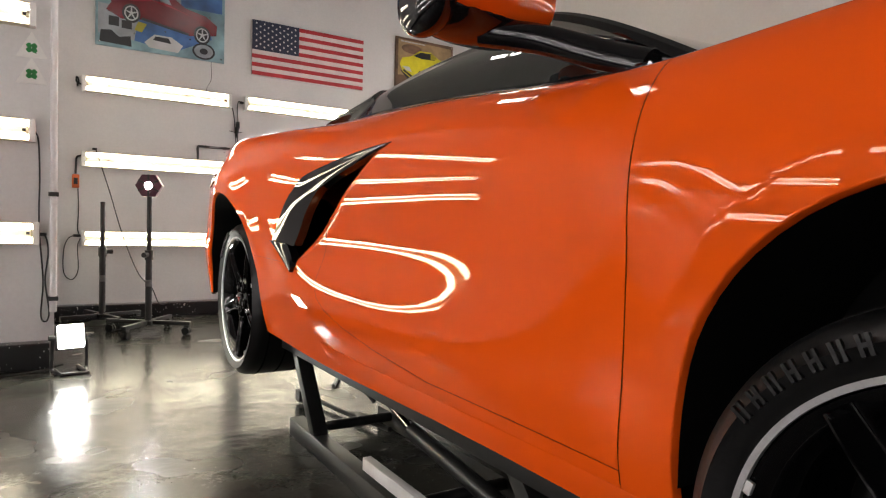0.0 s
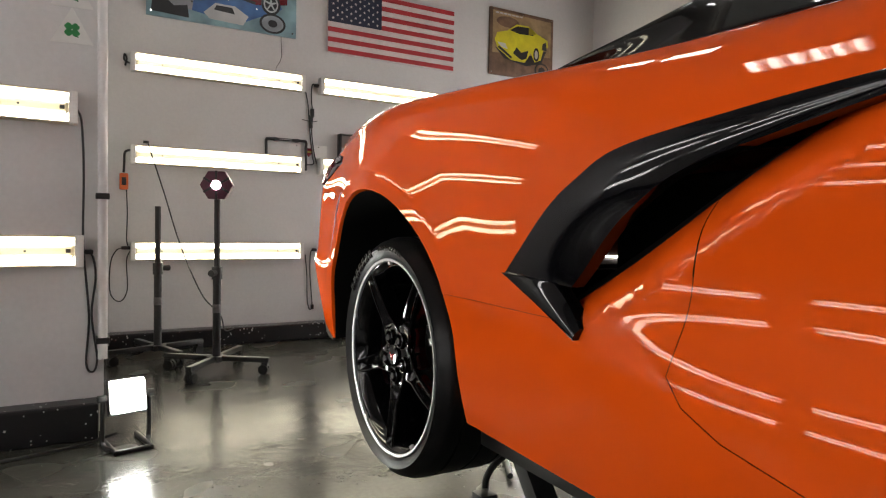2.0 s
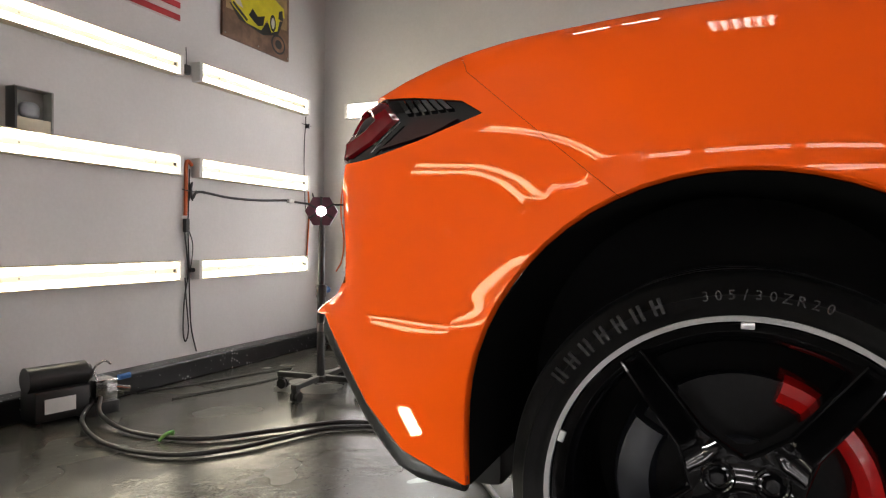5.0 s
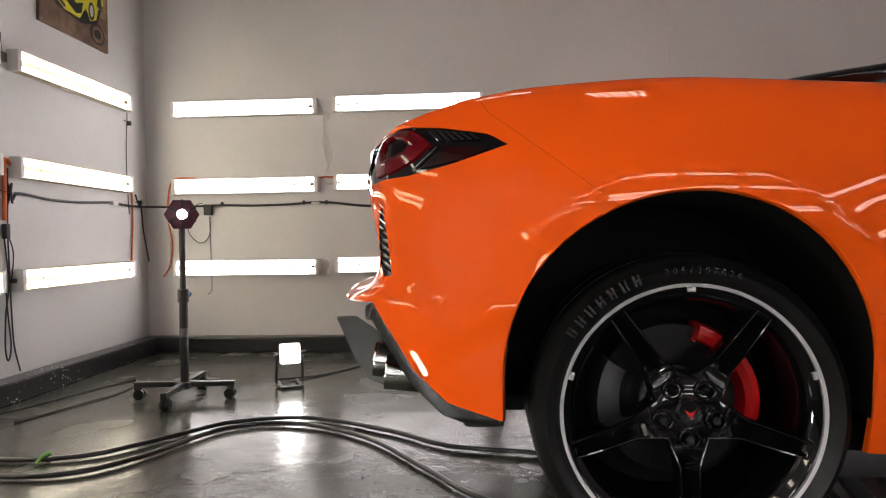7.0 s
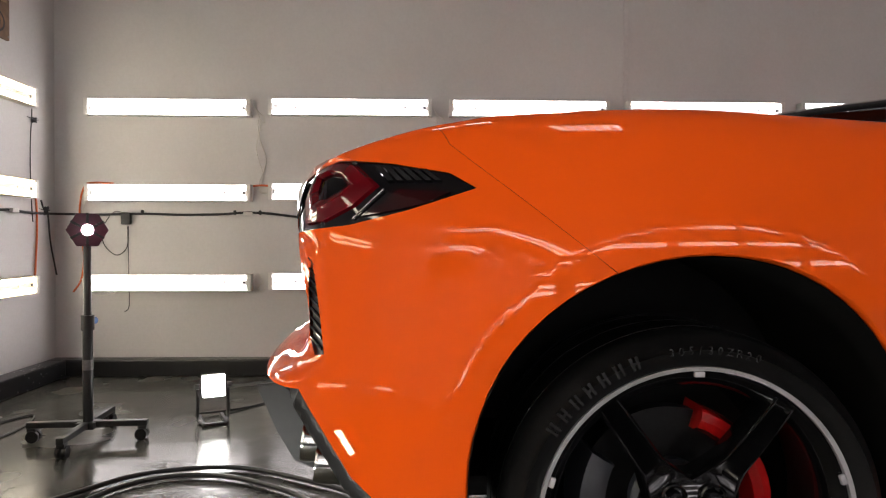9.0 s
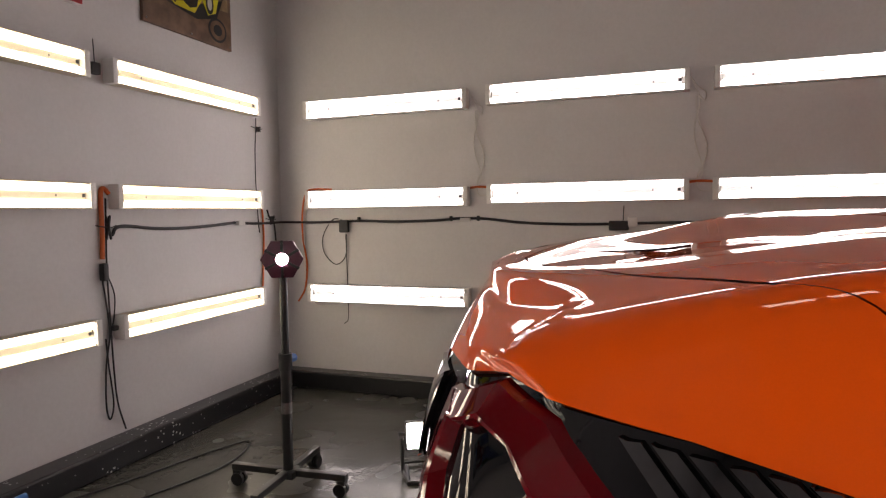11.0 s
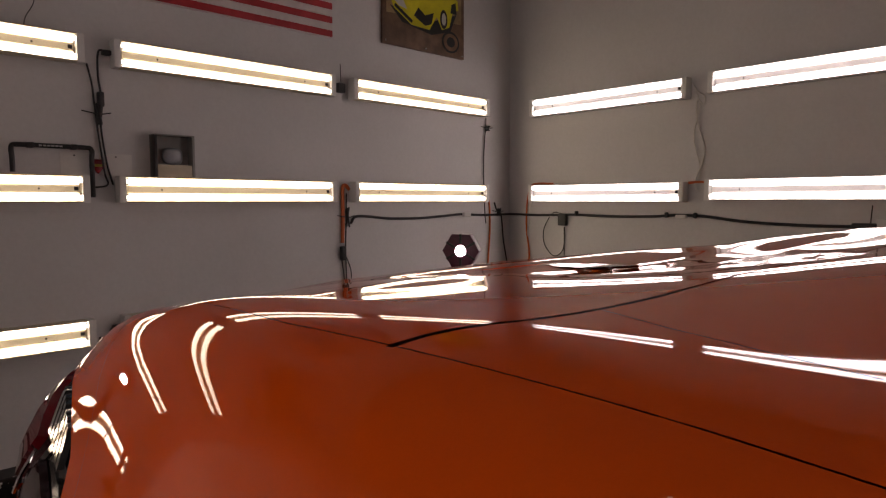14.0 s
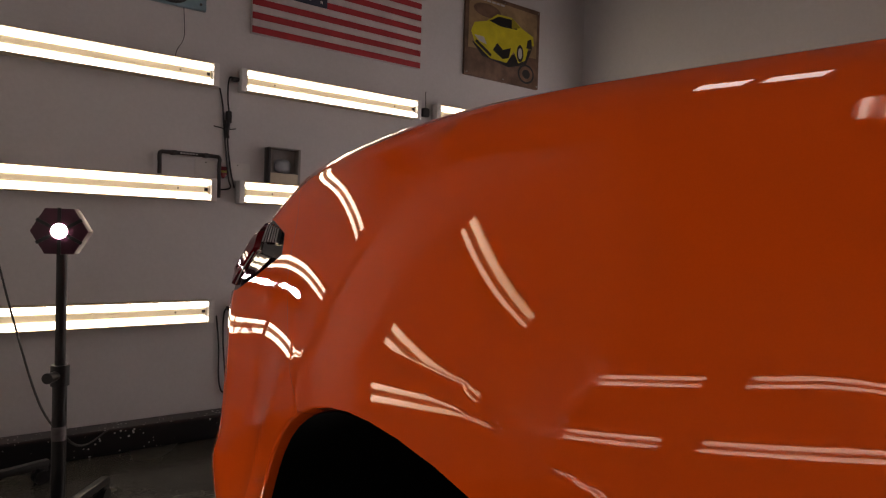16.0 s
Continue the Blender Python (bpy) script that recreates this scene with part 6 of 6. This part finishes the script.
    rv = part("rivet", rod((0.03, y - 0.005, 0.03), (0.03, y, 0.03), 0.007, seg=10), M_CHROME, t)
    for x, z in ((W - 0.03, 0.03), (0.03, H - 0.03), (W - 0.03, H - 0.03), (0.1, 0.3), (0.3, 0.14), (0.55, 0.2), (0.76, 0.17), (0.7, 0.45), (0.36, 0.52), (0.93, 0.4)):
        again("rivet", rv, t, pose(x - 0.03, 0, z - 0.03))
    return t


red_car_picture()


def clover_sign(z):
    t = thing("wall_sign", "white triangle sign with a green four-leaf clover", "wall sign", (-0.159, WALL_S, z), group="clover signs")
    part("triangle", plate([(-0.0775, 0), (0.0775, 0.006), (0, 0.15)], -0.004, 0, bevel=0.001), M_PLASTIC_W, t)
    for k in range(4):
        a = radians(45 + 90 * k)
        heart = []
        for j in range(16):
            b = 2 * math.pi * j / 16
            hx, hz = 0.0135 * math.sin(b) * (1 + 0.15 * abs(math.cos(b))), 0.0155 * math.cos(b) * (1 - 0.18 * math.exp(-9 * min(b, 2 * math.pi - b) ** 2)) + 0.0175
            heart.append((hx * math.cos(a) + hz * math.sin(a), 0.058 - hx * math.sin(a) + hz * math.cos(a)))
        flat("clover_leaf", heart, -0.004, M_GREEN, t, 0.0015)
    flat("clover_stem", [(0.004, 0.05), (0.008, 0.052), (0.024, 0.03), (0.02, 0.028)], -0.004, M_GREEN_D, t, 0.001)


clover_sign(1.763)
clover_sign(1.617)


def pipe_frame():
    t = thing("pipe_frame", "black plastic pipe bracket above the strip light", "bracket", (0, 0, 0))
    bm = cord([(1.09, YB - 0.03, 1.44), (1.09, YB - 0.03, 1.5), (1.09, YB - 0.03, 1.552), (1.12, YB - 0.03, 1.56), (1.24, YB - 0.03, 1.56), (1.37, YB - 0.03, 1.56), (1.402, YB - 0.03, 1.552), (1.402, YB - 0.03, 1.5), (1.402, YB - 0.03, 1.33)], 0.011, 10, 4)
    part("bent_pipe", bm, M_SOFTBLACK, t)
    for x in (1.16, 1.33):
        part("wall_clip", box(x - 0.012, x + 0.012, YB - 0.045, YB + 0.001, 1.548, 1.572, 0.003), M_SOFTBLACK, t)
    for k in range(6):
        part("caption_bar", box(1.19 + 0.016 * k, 1.202 + 0.016 * k, YB - 0.0425, YB - 0.0405, 1.556, 1.563), M_SILVERP, t)


pipe_frame()


def wall_plate(x0, x1, label):
    t = thing("wall_plate", label, "wall plate", (0, 0, 0), group="blank plates on the wall")
    part("sheet", box(x0, x1, YB - 0.004, YB, 1.435, 1.538, 0.001), M_PLASTIC_W, t)
    part("screw", rod(((x0 + x1) / 2, YB - 0.006, 1.524), ((x0 + x1) / 2, YB - 0.003, 1.524), 0.004, seg=8), M_SOFTBLACK, t)


wall_plate(1.278, 1.392, "blank white metal plate screwed to the wall")
wall_plate(1.442, 1.586, "blank white metal plate screwed to the wall")
badge = thing("wall_badge", "small brown shield badge with a gold band on the wall", "badge", (1.433, YB, 1.475))
part("shield", plate([(-0.024, 0.035), (0.024, 0.035), (0.024, -0.005), (0.0, -0.035), (-0.024, -0.005)], -0.012, 0, bevel=0.003), M_WINE, badge)
part("shield_band", plate([(-0.018, 0.012), (0.018, 0.012), (0.018, 0.0), (-0.018, 0.0)], -0.0135, -0.0115), M_YELLOW_D, badge)


def display_box():
    t = thing("display_case", "clear-fronted black display box standing on a strip light", "display case", (1.672, YB, 1.4335))
    part("back", box(0.0, 0.197, -0.008, 0, 0, 0.205, 0.001), M_ACRYL, t)
    part("side", box(0.0, 0.012, -0.075, -0.008, 0, 0.205, 0.001), M_SOFTBLACK, t, "black side")
    part("side", box(0.185, 0.197, -0.075, -0.008, 0, 0.205, 0.001), M_ACRYL, t)
    part("lid", box(0.0, 0.197, -0.075, 0, 0.205, 0.21, 0.001), M_ACRYL, t)
    part("card", box(0.014, 0.184, -0.07, -0.06, 0.0, 0.06, 0.001), M_CREAM, t, "cream printed card")
    part("figure", bmesh_blob((0.1, -0.03, 0.105), (0.05, 0.02, 0.042), 3.0, 16), M_GREYP, t, "small grey model")


display_box()


# ---------- cords on the walls ----------
def wall_cord(pts, mat=M_CORD, r=0.0045, label="black power cord hanging on the wall", wall="back", name="power_cord", off=0.012, n=8):
    """Points (along the wall, height), or with the distance off the wall as third."""
    out = []
    for p in pts:
        d = p[2] if len(p) > 2 else off
        out.append((p[0], YB - d, p[1]) if wall == "back" else (WALL_R - d, p[0], p[1]) if wall == "right" else (p[0], WALL_S - d, p[1]))
    return solid(name, cord(out, r, 8, n), mat, label, "cord", smooth=60)


def tie(x, z, wall="back", size=0.035, mat=M_CORD, label="bundled black cord tied up in loops"):
    """A bundle of cord held by a tie."""
    rng = random.Random(int(x * 1000 + z * 77))
    pts = []
    for k in range(22):
        a = k * 2.4
        pts.append((x + 0.018 * math.sin(a * 1.3) + rng.uniform(-.006, .006), z + size * math.sin(a), 0.012 + 0.012 * (1 + math.cos(a * 0.7))))
    wall_cord(pts, mat, 0.0055, label, wall, "cord_loop", n=5)
    wall_cord([(x - 0.07, z + 0.012, 0.02), (x, z, 0.034), (x + 0.055, z + 0.01, 0.02)], mat, 0.003, "plastic tie holding the cord", wall, "cable_tie")


def plug(x, z, wall="back", mat=M_CORD, w=0.022, h=0.06, label="black plug on the cord"):
    if wall == "back":
        b = box(x - w, x + w, YB - 0.04, YB - 0.005, z - h, z + h, 0.008)
    elif wall == "right":
        b = box(WALL_R - 0.04, WALL_R - 0.005, x - w, x + w, z - h, z + h, 0.008)
    else:
        b = box(x - w, x + w, WALL_S - 0.04, WALL_S - 0.005, z - h, z + h, 0.008)
    return solid("plug", b, mat, label, "plug")


# between the first and second lights
wall_cord([(1.402, 1.95), (1.42, 1.86), (1.428, 1.76), (1.44, 1.62), (1.46, 1.45), (1.47, 1.39), (1.40, 1.375)])
wall_cord([(1.50, 2.01), (1.455, 2.015), (1.448, 1.9), (1.46, 1.78), (1.452, 1.66), (1.47, 1.5), (1.495, 1.39)])
tie(1.44, 1.72, size=0.05)
plug(1.452, 1.79, w=0.014, h=0.035)
plug(1.485, 2.01, w=0.02, h=0.012)
wall_cord([(1.41, 0.66), (1.425, 0.5), (1.43, 0.3), (1.45, 0.22), (1.47, 0.25), (1.462, 0.36), (1.45, 0.52), (1.455, 0.68), (1.495, 0.7)])
plug(1.468, 0.24, w=0.01, h=0.02)
plug(1.48, 0.7, w=0.018, h=0.012)
# between the second and third
wall_cord([(2.86, 1.385), (2.83, 1.41), (2.812, 1.38), (2.812, 1.2), (2.806, 1.05)], M_ORANGE_CORD, 0.012, "thick orange extension cord on the wall")
plug(2.803, 0.985, w=0.016, h=0.045)
wall_cord([(2.80, 0.95), (2.82, 0.8), (2.83, 0.66), (2.80, 0.5), (2.79, 0.3), (2.81, 0.22), (2.835, 0.3), (2.815, 0.5), (2.805, 0.64)])
wall_cord([(2.84, 1.36), (2.836, 1.2), (2.83, 1.0), (2.835, 0.8), (2.845, 0.5), (2.86, 0.3), (2.905, 0.14)])
wall_cord([(2.835, 0.96), (2.87, 0.86), (2.86, 0.74), (2.84, 0.68)], r=0.0035)
tie(2.838, 1.21, size=0.06)
plug(2.85, 0.69, w=0.016, h=0.014)
plug(2.80, 2.005, w=0.026, h=0.03, label="black coupled plugs between two lights")
wall_cord([(2.805, 2.02, 0.02), (2.802, 2.1, 0.02), (2.80, 2.15, 0.02)], r=0.0025, label="stiff black tie end on the plug")
# conduit cable into the corner and along the right wall
wall_cord([(2.87, 1.17), (2.93, 1.215), (3.2, 1.195), (3.5, 1.195), (3.86, 1.215)], r=0.009, label="thick black cable clipped along the wall")
plug(3.90, 1.212, mat=M_PLASTIC_W, w=0.035, h=0.016, label="white junction on the wall cable")
wall_cord([(3.95, 1.21), (4.1, 1.205), (4.25, 1.205), (4.385, 1.208, 0.02)], r=0.009, label="thick black cable clipped along the wall")
wall_cord([(6.325, 1.208, 0.02), (6.2, 1.207), (6.0, 1.205), (5.7, 1.212), (5.4, 1.205), (5.1, 1.21), (4.93, 1.222), (4.75, 1.218), (4.5, 1.19), (4.2, 1.178), (3.95, 1.178), (3.7, 1.183), (3.4, 1.185), (3.0, 1.18)], r=0.009, label="thick black cable clipped along the wall", wall="right")
for y in (5.68, 4.99, 4.8):
    plug(y, 1.222, "right", w=0.008, h=0.018, label="black cable clip on the wall")
plug(4.89, 1.214, "right", M_PLASTIC_W, 0.035, 0.012, "white cable joint on the wall")
wall_cord([(4.12, 1.94), (4.118, 1.88), (4.10, 1.7), (4.10, 1.45), (4.12, 1.43)], r=0.0035)
tie(4.125, 1.86, size=0.016)
wall_cord([(4.12, 1.36), (4.16, 1.3), (4.17, 1.1), (4.155, 0.9), (4.14, 0.75), (4.10, 0.68)], M_ORANGE_CORD, 0.007, "orange extension cord beside the corner")
wall_cord([(4.11, 1.3), (4.115, 1.2), (4.125, 1.14)], r=0.0035)
wall_cord([(4.22, 1.3), (4.25, 1.24), (4.3, 1.2), (4.33, 1.0), (4.375, 0.75, 0.03)], r=0.006, label="black cord leaving the corner cable")
tie(4.26, 1.225, size=0.03)
wall_cord([(5.9, 1.44), (6.05, 1.445), (6.11, 1.42), (6.145, 1.3), (6.15, 1.1), (6.12, 0.9), (6.14, 0.72), (6.2, 0.62)], M_ORANGE_CORD, 0.007, "orange extension cord on the side wall", "right")
wall_cord([(6.09, 1.36), (6.13, 1.2), (6.14, 0.9), (6.13, 0.7), (6.05, 0.6), (5.9, 0.61), (5.87, 0.68)], M_WHITE_CORD, 0.004, "white cord looping under the light", "right")
plug(5.80, 1.175, "right", w=0.035, h=0.045, label="black power adapter on the wall")
wall_cord([(5.82, 1.22), (5.9, 1.22), (5.98, 1.1), (5.97, 0.98), (5.88, 0.9), (5.8, 0.96), (5.79, 1.12)], r=0.0035, label="thin black adapter cord in a loop", wall="right")
wall_cord([(5.795, 1.12), (5.79, 0.9), (5.785, 0.6), (5.79, 0.5), (5.82, 0.47)], r=0.003, label="thin black cord hanging on the wall", wall="right")
wall_cord([(5.83, 1.225), (5.88, 1.215), (5.93, 1.19)], M_WHITE_CORD, 0.004, "short white cord at the adapter", "right")
# white leads between the lights of the right wall
for y0, dz in ((4.79, 0.0), (3.435, 0.0), (2.08, 0.0)):
    wall_cord([(y0 + 0.06, 2.04), (y0 + 0.02, 1.98), (y0 - 0.02, 1.95), (y0 - 0.015, 1.9), (y0 + 0.025, 1.93), (y0 + 0.02, 1.8), (y0 - 0.03, 1.65), (y0 - 0.02, 1.55), (y0 + 0.02, 1.45), (y0 + 0.01, 1.38), (y0 - 0.05, 1.37)], M_WHITE_CORD, 0.0045, "white lamp lead looped down the wall", "right")
    wall_cord([(y0 + 0.05, 2.02), (y0 + 0.01, 1.9), (y0 + 0.04, 1.7), (y0 - 0.01, 1.5), (y0 + 0.03, 1.4)], M_WHITE_CORD, 0.0035, "white lamp lead hanging down the wall", "right")
    wall_cord([(y0 + 0.065, 1.425), (y0, 1.43), (y0 - 0.065, 1.425)], M_ORANGE_CORD, 0.008, "orange cord bridging two lights", "right")
    wall_cord([(y0 + 0.02, 0.76), (y0 - 0.01, 0.7), (y0 + 0.03, 0.66), (y0, 0.62), (y0 - 0.03, 0.66)], M_WHITE_CORD, 0.004, "white lamp lead looped between the lights", "right")
plug(3.90, 1.168, "right", w=0.06, h=0.03, label="black socket box on the wall cable")
plug(3.82, 1.19, "right", M_PLASTIC_W, 0.03, 0.03, "white plug in the socket box")
wall_cord([(3.875, 1.19, 0.03), (3.872, 1.25, 0.03), (3.87, 1.29, 0.03)], r=0.003, label="stiff black tie end", wall="right")
alarm = thing("wall_alarm", "black wall box with a small red lens", "alarm", (WALL_R, 1.853, 1.69))
part("case", box(-0.06, 0, -0.055, 0.055, -0.08, 0.085, 0.012), M_SOFTBLACK, alarm)
part("lens", rod((-0.075, 0, 0.01), (-0.058, 0, 0.01), 0.028, 0.032, seg=16), M_RED, alarm, "dull red lens")
# left end of the back wall
wall_cord([(0.155, 1.40), (0.12, 1.38), (0.115, 1.3), (0.112, 1.24)], r=0.008, label="black cord to the orange outlet block")
outlet = thing("outlet_block", "orange outlet block hanging on its black cord", "outlet")
part("case", box(0.085, 0.14, YB - 0.05, YB - 0.004, 1.12, 1.235, 0.01), M_ORANGE_CORD, outlet)
part("socket", box(0.098, 0.127, YB - 0.053, YB - 0.0505, 1.15, 1.205, 0.001), M_INK, outlet, "black socket face")
wall_cord([(0.13, 1.12), (0.135, 0.95), (0.13, 0.78), (0.135, 0.72), (0.07, 0.70), (0.03, 0.6), (0.03, 0.4), (0.09, 0.34), (0.135, 0.42), (0.13, 0.62), (0.15, 0.69)], r=0.004)
plug(0.125, 0.715, w=0.03, h=0.012)
wall_cord([(0.15, 2.0), (0.115, 2.02), (0.118, 2.06), (0.13, 2.03), (0.12, 1.98)], r=0.006, label="black plug lead at the light's end")
wall_cord([(0.235, 1.462), (0.27, 1.462)], r=0.01, label="black clamp over the strip light", name="clamp")
solid("slack_cable", cord([(0.258, YB - 0.09, 1.45), (0.36, YB - 0.14, 1.1), (0.44, 6.0, 0.75), (0.52, 5.6, 0.45), (0.6, 5.42, 0.34), (0.72, 5.9, 0.16), (0.85, 6.19, 0.13)], 0.0045, 8, 8), M_CORD, "slack black cable hanging to the lamp stand", "cable", smooth=60)
wall_cord([(1.2, 2.36), (1.205, 2.2), (1.17, 2.12), (1.16, 2.075)], r=0.002, label="thin wire under the picture")
# cords on the stepped wall
wall_cord([(-0.14, 1.35), (-0.125, 1.3), (-0.118, 1.1), (-0.12, 0.8), (-0.1, 0.5), (-0.11, 0.3), (-0.085, 0.26), (-0.07, 0.32), (-0.09, 0.5), (-0.075, 0.66), (-0.09, 0.755), (-0.13, 0.765)], wall="step")
plug(-0.105, 0.765, "step", w=0.022, h=0.01)
